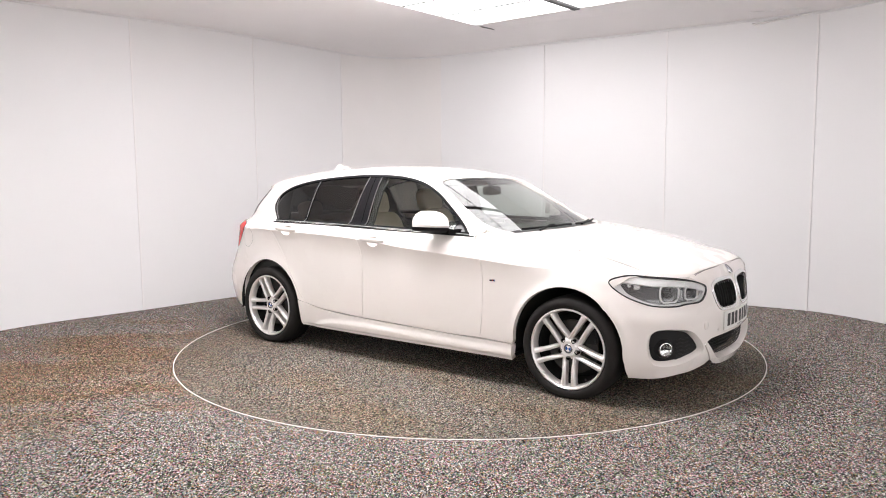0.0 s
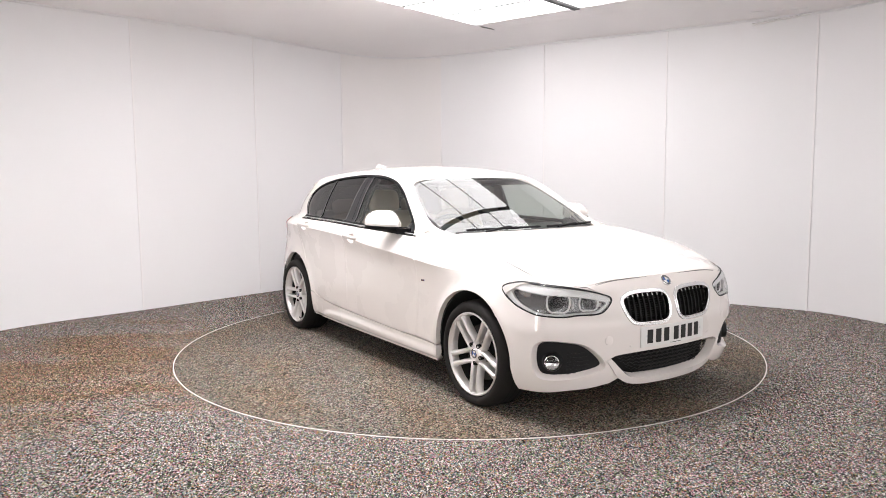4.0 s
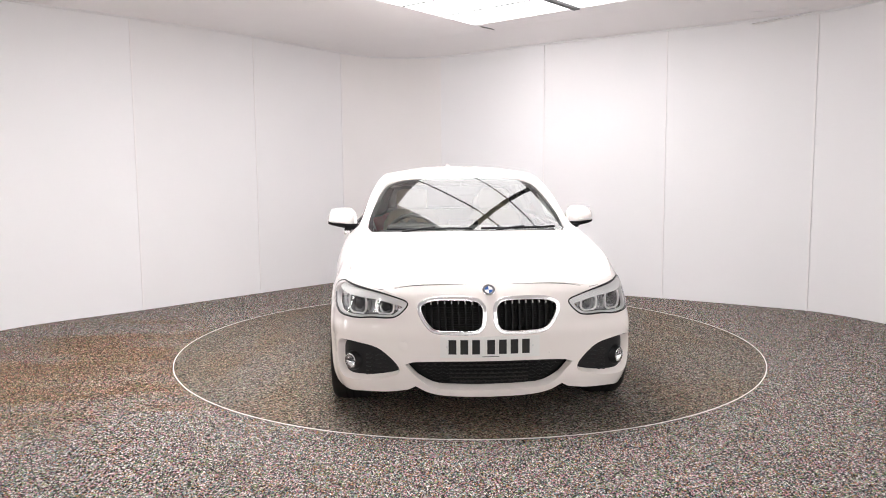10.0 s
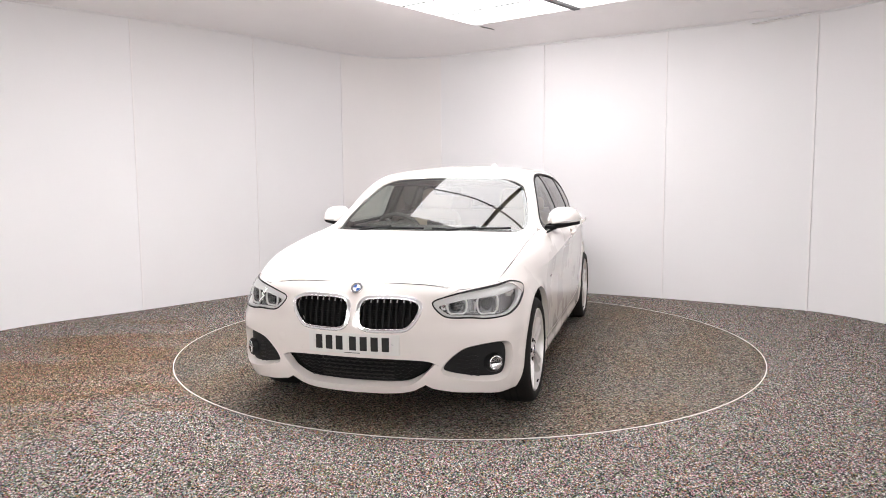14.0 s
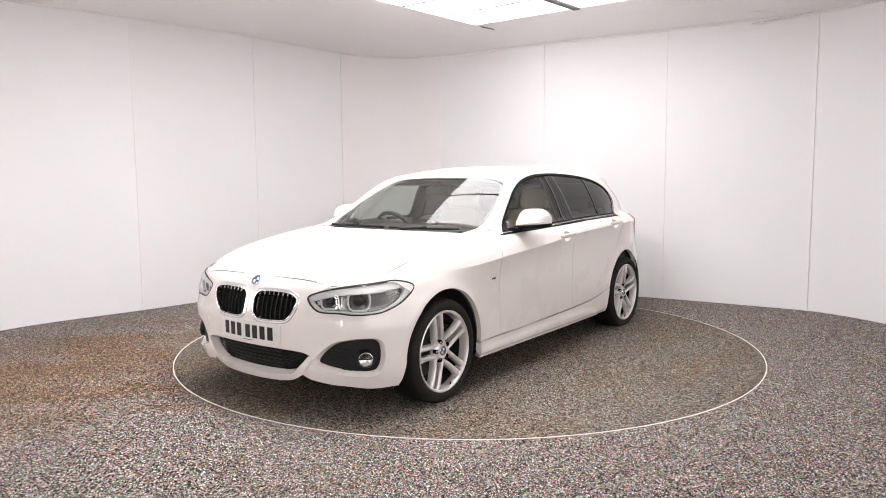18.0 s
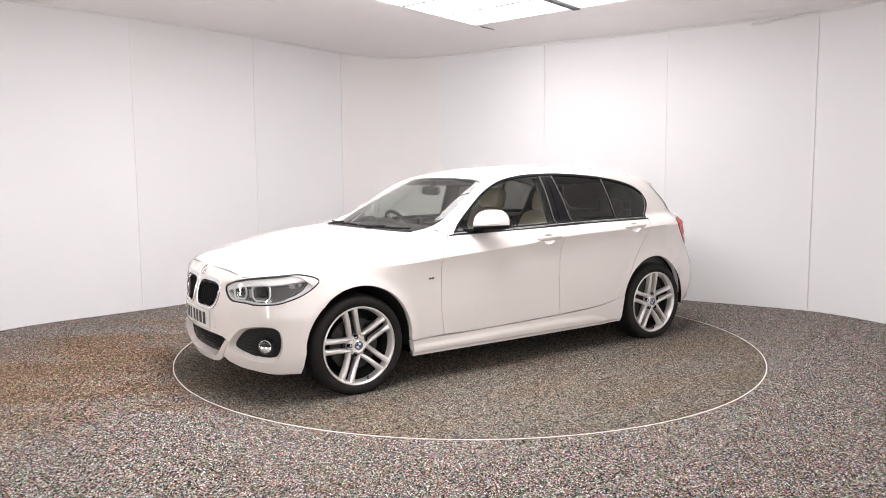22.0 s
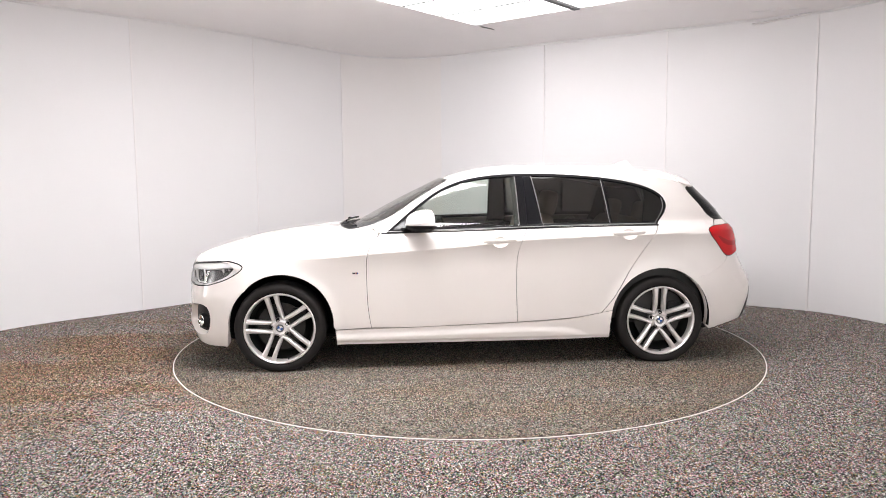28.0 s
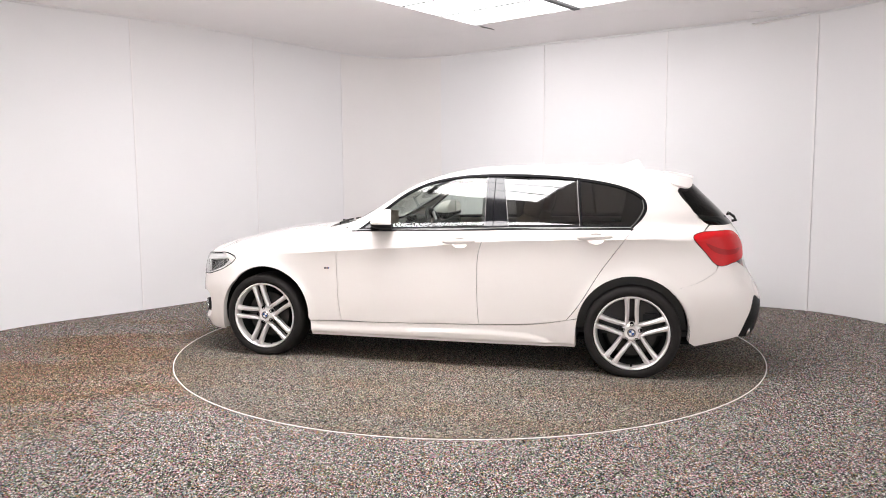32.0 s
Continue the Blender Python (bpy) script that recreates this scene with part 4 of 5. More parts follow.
def nose():
    half_b = [("y", 0.0, 0.7775), ("y", 0.25, 0.7765), ("y", 0.42, 0.769), ("y", 0.555, 0.749, 1), ("y", 0.475, 0.708), ("y", 0.425, 0.683, 1), ("y", 0.452, 0.640), ("y", 0.503, 0.606), ("y", 0.63, 0.602), ("y", 0.69, 0.595), ("x", 1.86, 0.600), ("x", 1.81, 0.610), ("x", 1.69, 0.656), ("x", 1.605, 0.715, 1), ("x", 1.61, 0.562, 1)]
    half_b += [("x", a, b) for a, b in arch(1.345, 42, -3, n=6)[1:]] + [("x", 1.715, 0.23), ("x", 1.722, 0.174, 1), ("x", 1.85, 0.176), ("y", 0.66, 0.190), ("y", 0.54, 0.198), ("y", 0.43, 0.217, 1), ("y", 0.385, 0.243, 1), ("y", 0.32, 0.208), ("y", 0.22, 0.19), ("y", 0.0, 0.184)]
    kid, fog, low = mixed(KIDNEY, 0.012), mixed(FOG, 0.015), mirrored(LOWER)
    hole_k, mouth = shrink(kid, 0.004), shrink(fog, -0.012)
    bumper = sheet("front_bumper", mirrored(half_b), shell, PAINT, CAR, [hole_k, mirror_loop(hole_k), mouth, mirror_loop(mouth), low], step=0.02, depth=0.048)
    surround = [("y", 0.0, 0.2245), ("y", 0.15, 0.2265), ("y", 0.29, 0.2365), ("y", 0.355, 0.2705), ("y", 0.443, 0.357, 1), ("y", 0.470, 0.350, 1), ("y", 0.408, 0.264), ("y", 0.387, 0.2435, 1), ("y", 0.32, 0.2085), ("y", 0.22, 0.1905), ("y", 0.0, 0.1845)]
    sheet("grille_surround", mirrored(surround), shell, PAINT, bumper, depth=0.02, off=0.007, step=0.012)
    for a in (kid, mirror_loop(kid)):
        g = sheet("kidney_grille", shrink(a, -0.002), shell, CHROME, CAR, [shrink(a, 0.011)], depth=0.03, off=0.005, step=0.006, label="chrome-framed kidney-shaped grille")
        tube("frame_edge", [shell(*q) + np.array((0.003, 0, 0)) for q in shrink(a, 0.012)], 0.004, CHROME, g, "", 12, True)
        tube("frame_edge", [shell(*q) + np.array((0.001, 0, 0)) for q in shrink(a, -0.0025)], 0.0035, CHROME, g, "", 12, True)
        sheet("backing", shrink(a, 0.004), shell, DEEP, g, depth=0, off=-0.045)
        u0, u1 = a[:, 0].min(), a[:, 0].max()
        for i in range(9):
            u = u0 + (u1 - u0) * (i + 0.8) / 9.6
            near = a[np.argsort(np.abs(a[:, 0] - u))[:14]]
            z0, z1 = near[:, 1].min() + 0.014, near[:, 1].max() - 0.014
            slat = [(u - 0.0045, z0), (u + 0.0045, z0), (u + 0.0045, z1), (u - 0.0045, z1)]
            sheet("slat", path([(*q, 1) for q in slat], 0.03), shell, DEEP, g, depth=0.03, off=-0.018, step=0.05)
            sheet("slat_tip", path([(u - 0.0035, z1 - 0.016, 1), (u + 0.0035, z1 - 0.016, 1), (u + 0.0035, z1, 1), (u - 0.0035, z1, 1)], 0.03), shell, SATIN, g, depth=0.002, off=-0.0165, step=0.05)
        for i in range(9):
            z = 0.56 + i * 0.012
            pts = [shell(u, z) - np.array((0.03, 0, 0)) for u in np.linspace(u0 + 0.03, u1 - 0.03, 8)]
            tube("grille_wire", pts, 0.0016, PLASTIC, g)
    # lower grille: dark backing, a honeycomb of bars and the cooler behind
    lg = sheet("lower_grille", low, shell, DEEP, CAR, depth=0, off=-0.075, label="black honeycomb lower grille")
    for r in range(7):
        z = 0.258 + r * 0.018
        w = np.interp(z, [0.236, 0.27, 0.358, 0.375], [0.23, 0.29, 0.385, 0.36])
        k = int(w * 2 / 0.021)
        pts = []
        for i in range(k + 1):
            y = -w + 2 * w * i / k
            u, _ = sf(y, z)
            pts.append(shell(u, z + (0.005 if (i + r) % 2 else -0.005)) - np.array((0.036, 0, 0)))
        tube("grille_bar", pts, 0.0026, PLASTIC, lg)
    for r in range(5):
        z = 0.26 + r * 0.022
        pts = [shell(*sf(y, z)) - np.array((0.05, 0, 0)) for y in np.linspace(-0.21, 0.21, 7)]
        tube("cooler_fin", pts, 0.0035, DISC, lg)
    # fog lamps in their recesses
    for k in (1, -1):
        sf_ = lambda u, z, k=k: shell(u, z) * np.array((1, k, 1))
        bevel = np.r_[sunk(mouth, 0.0), sunk(shrink(fog, -0.004), 0.016), sunk(shrink(fog, 0.002), 0.042)] * np.array((1, k, 1))
        n = len(fog)
        link("fog_bevel", bevel, [(i + j * n, (i + 1) % n + j * n, (i + 1) % n + (j + 1) * n, i + (j + 1) * n) for j in (0, 1) for i in range(n)], PAINT, bumper).data.set_sharp_from_angle(angle=radians(40))
        f = sheet("fog_recess", shrink(fog, -0.004), sf_, PLASTIC, CAR, depth=0, off=-0.040, flip=k < 0, step=0.02, label="black plastic fog lamp recess")
        for i in range(6):
            z = 0.285 + i * 0.022
            us = np.linspace(float(sf(0.53 + 0.012 * abs(i - 2.5), z)[0]), float(sf(0.655, z)[0]), 8)
            tube("rib", [(shell(u, z + 0.004 * math.sin(j * 1.6)) - np.array((0.044, 0.0, 0))) * np.array((1, k, 1)) for j, u in enumerate(us)], 0.004, PLASTIC, f)
        c = np.array((1.898, 0.735 * k, 0.350))
        lamp = lathe("fog_lamp", [(0.056, -0.03), (0.05, 0.0), (0.043, 0.008), (0.039, 0.004)], PLASTIC, f, "x", 32, "round fog lamp in a black bezel")
        lamp.matrix_basis = pose(*c, 0, 0, 44 * k)
        lathe("bezel", [(0.040, -0.012), (0.0395, 0.009), (0.037, 0.010), (0.036, 0.0)], CHROME, lamp, "x", 32)
        lathe("reflector", [(0.037, 0.002), (0.03, -0.006), (0.015, -0.012), (0.0005, -0.014)], CHROME, lamp, "x", 32)
        lathe("lens", [(0.037, 0.007), (0.028, 0.014), (0.012, 0.017), (0.0005, 0.018)], LENS, lamp, "x", 32)
        part("shield", box_bm(-0.006, 0.004, -0.028, 0.028, -0.003, 0.004, 0.002), PLASTIC, lamp)
    # plate with plain bars for its characters
    def on_nose(y0, y1, z0, z1):
        return np.array([sf(y, z) for y, z in path([(y0, z0, 1), (y1, z0, 1), (y1, z1, 1), (y0, z1, 1)], 0.03)])

    pl = sheet("number_plate", on_nose(-0.26, 0.26, 0.4015, 0.5125), shell, PLATE, CAR, depth=0.008, off=0.008, step=0.03, label="white number plate with black bars")
    y = 0.186
    for i in range(7):
        sheet("plate_bar", on_nose(y - 0.02, y + 0.02, 0.421, 0.497), shell, INK, pl, depth=0.001, off=0.0092, step=0.03)
        y -= 0.061 if i != 3 else 0.078
    sheet("maker_bar", on_nose(-0.045, 0.045, 0.4065, 0.4095), shell, INK, pl, depth=0.001, off=0.0092, step=0.03)
    for yy in (-0.225, 0.225):
        s = lathe("screw", [(0.006, 0.003), (0.005, 0.0055), (0.0005, 0.006)], BADGEWHITE, pl, "x", 12)
        p = shell(*sf(yy, 0.461))
        s.location = (p[0] + 0.005, yy, 0.461)
    badge(CAR, "bonnet_badge", pose(2.030, 0, 0.7465, 0, -43, 0), 0.034)
    # parking sensors and the tow-eye cover
    for yy in (0.32, -0.32):
        p = shell(*sf(yy, 0.417))
        s = lathe("parking_sensor", [(0.010, -0.004), (0.010, 0.0015), (0.0075, 0.0015), (0.0072, -0.0005), (0.0005, 0.0015)], PAINT, CAR, "x", 16)
        s.matrix_basis = pose(*p, 0, 0, 9 if yy > 0 else -9)
    p = shell(*sf(-0.455, 0.458))
    s = lathe("tow_cover", [(0.0255, -0.003), (0.0255, 0.0015), (0.024, 0.002), (0.0005, 0.0025)], PAINT, CAR, "x", 32, "round painted tow-eye cover")
    s.matrix_basis = pose(*p, 0, 0, -10)


def badge(parent, name, m, r):
    """A round badge: dark ring and four plain quarters in blue and white."""
    b = lathe(name, [(r, -0.006), (r, 0.002), (r * 0.93, 0.005), (r * 0.88, 0.003), (r * 0.65, 0.003), (r * 0.62, 0.002)], BADGEBLACK, parent, "x", 40, "round blue and white badge")
    b.matrix_basis = m
    lathe("ring", [(r * 1.02, -0.006), (r * 1.02, 0.003), (r * 0.95, 0.0055)], CHROME, b, "x", 40)
    for q in range(4):
        vs = [(0.004, 0, 0)] + [(0.0032, r * 0.62 * math.cos(a), r * 0.62 * math.sin(a)) for a in np.linspace(q * math.pi / 2, (q + 1) * math.pi / 2, 8)]
        link("quarter", vs, [(0, i, i + 1) for i in range(1, 8)], BLUE if q % 2 else BADGEWHITE, b)


def headlamps():
    lp = mixed(HEADLAMP, 0.014)
    for k in (1, -1):
        sf_ = lambda u, z, k=k: shell(u, z) * np.array((1, k, 1))
        fl = k < 0
        h = sheet("headlight", shrink(lp, 0.001), sf_, HLHOUSE, CAR, depth=-0.036, off=-0.038, flip=fl, step=0.02, label="headlight with two ringed projectors under clear glass")
        sheet("lens", shrink(lp, 0.002), sf_, LENS, h, depth=0.0, off=0.001, flip=fl, step=0.02, label="clear cover")
        sheet("seal", shrink(lp, -0.0045), sf_, PLASTIC, h, [shrink(lp, 0.003)], depth=0.01, off=0.0005, flip=fl, step=0.03)
        # pale frame: a broad brow above, a slim edge below
        well = mixed([("y", 0.458, 0.663), ("y", 0.50, 0.676), ("y", 0.61, 0.700), ("x", 1.84, 0.713), ("x", 1.73, 0.724), ("x", 1.655, 0.727), ("x", 1.70, 0.676), ("x", 1.80, 0.629), ("x", 1.86, 0.614), ("y", 0.69, 0.609), ("y", 0.63, 0.614), ("y", 0.52, 0.617), ("y", 0.476, 0.644)], 0.014)
        sheet("frame", shrink(lp, 0.003), sf_, HLRING, h, [well], depth=0.022, off=-0.008, flip=fl, step=0.018, label="pale frame with a broad upper brow")
        lip = path([(*sf(0.47, 0.703),), (*sf(0.61, 0.741),), (*sx(1.80, 0.759),), (*sx(1.70, 0.763), 1), (*sx(1.72, 0.795), 1), (*sx(1.80, 0.785),), (*sf(0.60, 0.772),), (*sf(0.50, 0.765), 1)], 0.02)
        sheet("upper_lip", lip, sf_, PAINT, h, depth=0.0, off=-0.004, flip=fl, step=0.025)
        for (y, z, r, ry_, rz_, a) in ((0.558, 0.657, 0.045, 0.052, 0.036, 24), (0.705, 0.662, 0.052, 0.060, 0.046, 38)):
            p = shell(*sf(y, z)) - np.array((0.022, 0.010, 0))
            m = pose(p[0], p[1] * k, p[2], 0, 0, a * k)
            pr = lathe("projector", [(r * 0.98, -0.02), (r * 0.9, 0.0), (r * 0.72, -0.014), (r * 0.66, -0.018)], HLHOUSE, h, "x", 32)
            pr.matrix_basis = m
            lathe("lens", [(r * 0.68, -0.016), (r * 0.5, -0.004), (r * 0.25, 0.002), (0.0005, 0.004)], BLACKGLOSS, pr, "x", 32, "dark projector lens")
            ring = [(-0.001, ry_ * cy, rz_ * cz) for cy, cz in ((-0.86, 1.0), (-1.0, 0.55), (-1.0, -0.2), (-0.88, -0.7), (-0.6, -1.0), (0.6, -1.0), (0.88, -0.7), (1.0, -0.2), (1.0, 0.55), (0.86, 1.0))]
            tube("light_ring", ring, 0.0055, HLRING, pr, "pale light ring")
        b = part("divider", box_bm(-0.012, 0.012, -0.006, 0.006, -0.026, 0.024, 0.003), SATIN, h)
        p = shell(*sf(0.632, 0.66)) * np.array((1, k, 1))
        b.matrix_basis = pose(p[0] - 0.03, p[1], p[2], 0, 0, 30 * k)
        for j, (x, z) in enumerate(((1.74, 0.70), (1.705, 0.712))):
            p = shell(*sx(x, z)) * np.array((1, k, 1))
            b = part("side_cell", box_bm(-0.02, 0.02, -0.004, 0.004, -0.016, 0.016, 0.003), CHROME, h)
            b.matrix_basis = pose(p[0], p[1] - 0.035 * k, p[2], 0, 0, -48 * k)
        p = shell(*sf(0.485, 0.652)) * np.array((1, k, 1))
        b = part("inner_reflector", box_bm(-0.004, 0.004, -0.022, 0.022, -0.02, 0.02, 0.003), CHROME, h)
        b.matrix_basis = pose(p[0] - 0.04, p[1], p[2], 0, 10, 20 * k)


def tail():
    lamp = [("x", -1.725, 0.930), ("x", -1.77, 0.957), ("x", -1.85, 0.963), ("r", 0.50, 0.957), ("r", 0.46, 0.90), ("r", 0.50, 0.80), ("r", 0.62, 0.765), ("x", -1.985, 0.762), ("x", -1.882, 0.748), ("x", -1.80, 0.835)]
    lp = mixed(lamp, 0.015)
    for k in (1, -1):
        sf_ = lambda u, z, k=k: shell(u, z) * np.array((1, k, 1))
        fl = k < 0
        t = sheet("tail_light", lp, sf_, REDLENS, CAR, depth=0.03, off=0.004, flip=fl, step=0.02, label="red tail light")
        sheet("seal", shrink(lp, -0.004), sf_, PLASTIC, t, [shrink(lp, 0.001)], depth=0.01, off=0.0025, flip=fl, step=0.03)
        dk = path([(*sx(-1.80, 0.893),), (*sx(-1.88, 0.86),), (*sx(-1.95, 0.845),), (*sx(-2.02, 0.85),), (*sx(-2.0, 0.82),), (*sx(-1.92, 0.815),), (*sx(-1.85, 0.84),)], 0.015)
        sheet("light_bar", dk, sf_, DARKRED, t, depth=0.004, off=0.0065, flip=fl, step=0.02, label="dark red light bar")
    # rear bumper, tailgate and glass, across the tail
    a = [("x", -1.64, 0.6, 1), ("x", -1.74, 0.631), ("x", -1.865, 0.7048), ("x", -1.885, 0.742, 1), ("x", -1.99, 0.757), ("r", 0.6, 0.755), ("r", 0.5, 0.70, 1), ("r", 0.45, 0.64), ("r", 0.0, 0.635)]
    b = [("r", 0.0, 0.50), ("r", 0.45, 0.49), ("r", 0.585, 0.535), ("x", -2.08, 0.40), ("x", -2.02, 0.268, 1), ("x", -1.85, 0.235), ("x", -1.745, 0.212, 1)] + [("x", *q) for q in arch(-1.345, 190, 138, n=8)]
    conv = {"x": sx, "r": sr}
    up = path([(*conv[p[0]](p[1], p[2]), *p[3:]) for p in a], 0.02, False)
    dn = path([(*conv[p[0]](p[1], p[2]), *p[3:]) for p in b], 0.02, False)
    flipu = lambda q: np.c_[2 * TAILU - q[:, 0], q[:, 1]]
    lp = np.r_[up, flipu(up)[::-1][1:], flipu(dn)[::-1], dn[1:]]
    sheet("rear_bumper", lp, shell, PAINT, CAR, depth=0.03, step=0.03)
    c = [("r", 0.0, 0.50), ("r", 0.45, 0.49), ("r", 0.585, 0.535), ("x", -2.08, 0.40), ("x", -2.02, 0.268, 1), ("r", 0.5, 0.24), ("r", 0.0, 0.23)]
    q = path([(*conv[p[0]](p[1], p[2]), *p[3:]) for p in c], 0.02, False)
    lp = np.r_[q, flipu(q)[::-1][1:-1]]
    sheet("diffuser", lp, shell, PLASTIC, CAR, depth=0.02, off=-0.006, step=0.03, label="dark rear diffuser")
    d = [("r", 0.0, 1.005), ("r", 0.35, 1.003), ("x", -1.83, 1.0, 1), ("x", -1.795, 0.968, 1), ("x", -1.85, 0.968), ("r", 0.50, 0.962), ("r", 0.455, 0.90), ("r", 0.495, 0.80), ("r", 0.52, 0.71, 1), ("r", 0.45, 0.644), ("r", 0.0, 0.64)]
    q = path([(*conv[p[0]](p[1], p[2]), *p[3:]) for p in d], 0.02, False)
    sheet("tailgate", np.r_[q, flipu(q)[::-1][1:-1]], shell, PAINT, CAR, depth=0.02, step=0.03)
    g = [("r", 0.0, 1.27), ("r", 0.4, 1.265), ("x", -1.625, 1.235), ("x", -1.687, 1.142), ("x", -1.775, 1.04), ("x", -1.83, 1.005), ("r", 0.4, 1.0), ("r", 0.0, 1.0)]
    q = path([(*conv[p[0]](p[1], p[2]), *p[3:]) for p in g], 0.02, False)
    sheet("rear_glass", np.r_[q, flipu(q)[::-1][1:-1]], shell, REARGLASS, CAR, depth=0.0, off=0.001, step=0.03, label="dark tailgate glass")
    wiper = tube("rear_wiper", [(-2.03, 0.0, 0.995), (-2.06, 0.0, 1.0), (-2.04, 0.03, 1.03), (-2.0, 0.06, 1.058), (-1.97, 0.3, 1.06)], 0.010, PLASTIC, CAR, "black rear wiper arm")
    # spoiler over the glass
    sp = path([(-1.56, 0.0), (-1.56, 0.40), (-1.58, 0.545, 1), (-1.64, 0.54), (-1.695, 0.50), (-1.725, 0.40), (-1.74, 0.2), (-1.745, 0.0)], 0.03, False)
    sheet("roof_spoiler", np.r_[sp, sp[::-1][1:-1] * (1, -1)], top, PAINT, CAR, depth=0.035, off=0.006, step=0.03)
    for yy in (0.46,):
        e = lathe("exhaust_tip", [(0.036, 0.06), (0.038, -0.06), (0.034, -0.062), (0.032, 0.05)], SATIN, CAR, "x", 24, "chrome exhaust tip")
        e.location = (-2.045, yy, 0.29)
        e = lathe("exhaust_tip", [(0.036, 0.06), (0.038, -0.06), (0.034, -0.062), (0.032, 0.05)], SATIN, CAR, "x", 24, "chrome exhaust tip")
        e.location = (-2.045, yy + 0.08, 0.29)
    # aerial fin
    bm = bmesh.new()
    prof = [(-1.21, 1.396), (-1.27, 1.425), (-1.335, 1.448), (-1.36, 1.447), (-1.40, 1.385)]
    ring = []
    for x, z in prof:
        w = 0.028 if z < 1.43 else 0.006
        ring.append([bm.verts.new((x, -w, z)), bm.verts.new((x, w, z))])
    base = [bm.verts.new((x, s * 0.036, 1.385)) for x, s in ((-1.21, -1), (-1.21, 1), (-1.40, 1), (-1.40, -1))]
    bmesh.ops.convex_hull(bm, input=bm.verts)
    part("aerial_fin", bm, PAINT, CAR, smooth=True, angle=50)


def wipers():
    for y0, y1, x0 in ((-0.55, 0.02, 0.855), (0.08, 0.60, 0.865)):
        pts = []
        for t in np.linspace(0, 1, 8):
            y = y0 + (y1 - y0) * t
            x = float(np.interp(abs(y), [0, 0.25, 0.5, 0.69], [0.935, 0.918, 0.868, 0.80])) - 0.012 * t
            pts.append(top(x, y) + np.array((0, 0, 0.010)))
        w = tube("wiper_blade", pts, 0.0075, PLASTIC, CAR, "black wiper blade")
        q = [top(0.93, y0 + 0.1) + np.array((0, 0, 0.004)), top(0.90, (y0 + y1) / 2) + np.array((0, 0, 0.016)), pts[4] + np.array((0, 0, 0.010))]
        tube("wiper_arm", q, 0.008, PLASTIC, w)


# ---- car: mirrors ----
def mirror_face(q):
    """Sideways place and rear plane of a door mirror at q of its width."""
    y = 0.014 + 0.2 * q
    return y, -0.20 - (y - 0.112) * 0.3


def mirror_shell(name, upper, lower, turn, depth, q0, mat, parent, label, k):
    """A shell from the rear plane forwards; turn gives the first and last angle of its section."""
    n, m = 20, 14
    bm = bmesh.new()
    grid = []
    lo_, hi_ = math.sin(radians(turn[1])), math.sin(radians(turn[0]))
    for i in range(n + 1):
        q = q0 + (1 - q0) * i / n
        y, x = mirror_face(q)
        d = depth * (1 - 0.8 * abs(2 * q - 1) ** 4) if q > 0 else depth * 0.35
        z0, z1 = float(lower(q)), float(upper(q))
        row = []
        for j in range(m):
            a = radians(turn[0] + (turn[1] - turn[0]) * j / (m - 1))
            row.append(bm.verts.new((x + d * max(math.cos(a), 0) ** 0.85, y * k, z0 + (z1 - z0) * (math.sin(a) - lo_) / (hi_ - lo_))))
        row.append(bm.verts.new((x, y * k, z0 if turn[0] == 90 else z1)))
        grid.append(row)
    m = len(grid[0])
    for i in range(n):
        for j in range(m):
            jj = (j + 1) % m
            bm.faces.new((grid[i][j], grid[i + 1][j], grid[i + 1][jj], grid[i][jj]))
    bm.faces.new(grid[0])
    bm.faces.new(grid[-1][::-1])
    bmesh.ops.recalc_face_normals(bm, faces=bm.faces)
    return part(name, bm, mat, parent, label, smooth=True, angle=45)


def door_mirrors():
    for k in (1, -1):
        base = part("door_mirror", box_bm(-0.12, 0.09, -0.02, 0.016, -0.014, 0.010, 0.006), BLACKGLOSS, CAR, "white-capped door mirror on a black foot")
        base.matrix_basis = pose(0.505, 0.785 * k, 0.962)
        mirror_shell("cap", crv([(-0.09, 0.085), (0.0, 0.122), (0.3, 0.149), (0.6, 0.147), (0.85, 0.127), (0.95, 0.105), (1, 0.085)]), crv([(0, 0.034), (1, 0.048)]), (90, -15), 0.155, -0.09, PAINT, base, "white painted cap", k)
        mirror_shell("under_shell", crv([(-0.3, 0.014), (0, 0.0335), (1, 0.0475)]), crv([(-0.3, -0.024), (0, -0.014), (0.4, 0.0), (1, 0.024)]), (15, -90), 0.157, -0.3, TRIM, base, "black lower shell", k)
        part("arm", box_bm(-0.13, 0.0, -0.01, 0.08, -0.004, 0.022, 0.006, m=pose(0, 0, 0, 0, 0, 20 * k) @ Matrix.Diagonal((1, k, 1, 1))), TRIM, base)
        bm = box_bm(-0.003, 0.003, -0.08, 0.08, -0.045, 0.05, 0.002)
        gl = part("mirror_glass", bm, CHROME, base, "mirror glass")
        gl.matrix_basis = pose(-0.203, 0.112 * k, 0.092, 0, 0, -17 * k)
        tube("indicator", [(mirror_face(q)[1] + 0.155 * (1 - 0.8 * abs(2 * q - 1) ** 4) - 0.002, mirror_face(q)[0] * k, 0.048 + 0.012 * q) for q in np.linspace(0.3, 0.93, 9)], 0.0045, HLRING, base, "pale indicator strip")
        # corner pane post between mirror and pillar
        tri = np.array([sx(a, b) for a, b in path([(0.585, 0.965, 1), (0.47, 1.045, 1), (0.44, 0.965, 1)], 0.02)])
        sheet("corner_trim", tri, (lambda u, z, kk=k: shell(u, z) * np.array((1, kk, 1))), BLACKGLOSS, CAR, depth=0.01, off=-0.001, flip=k < 0, label="black triangle at the mirror")


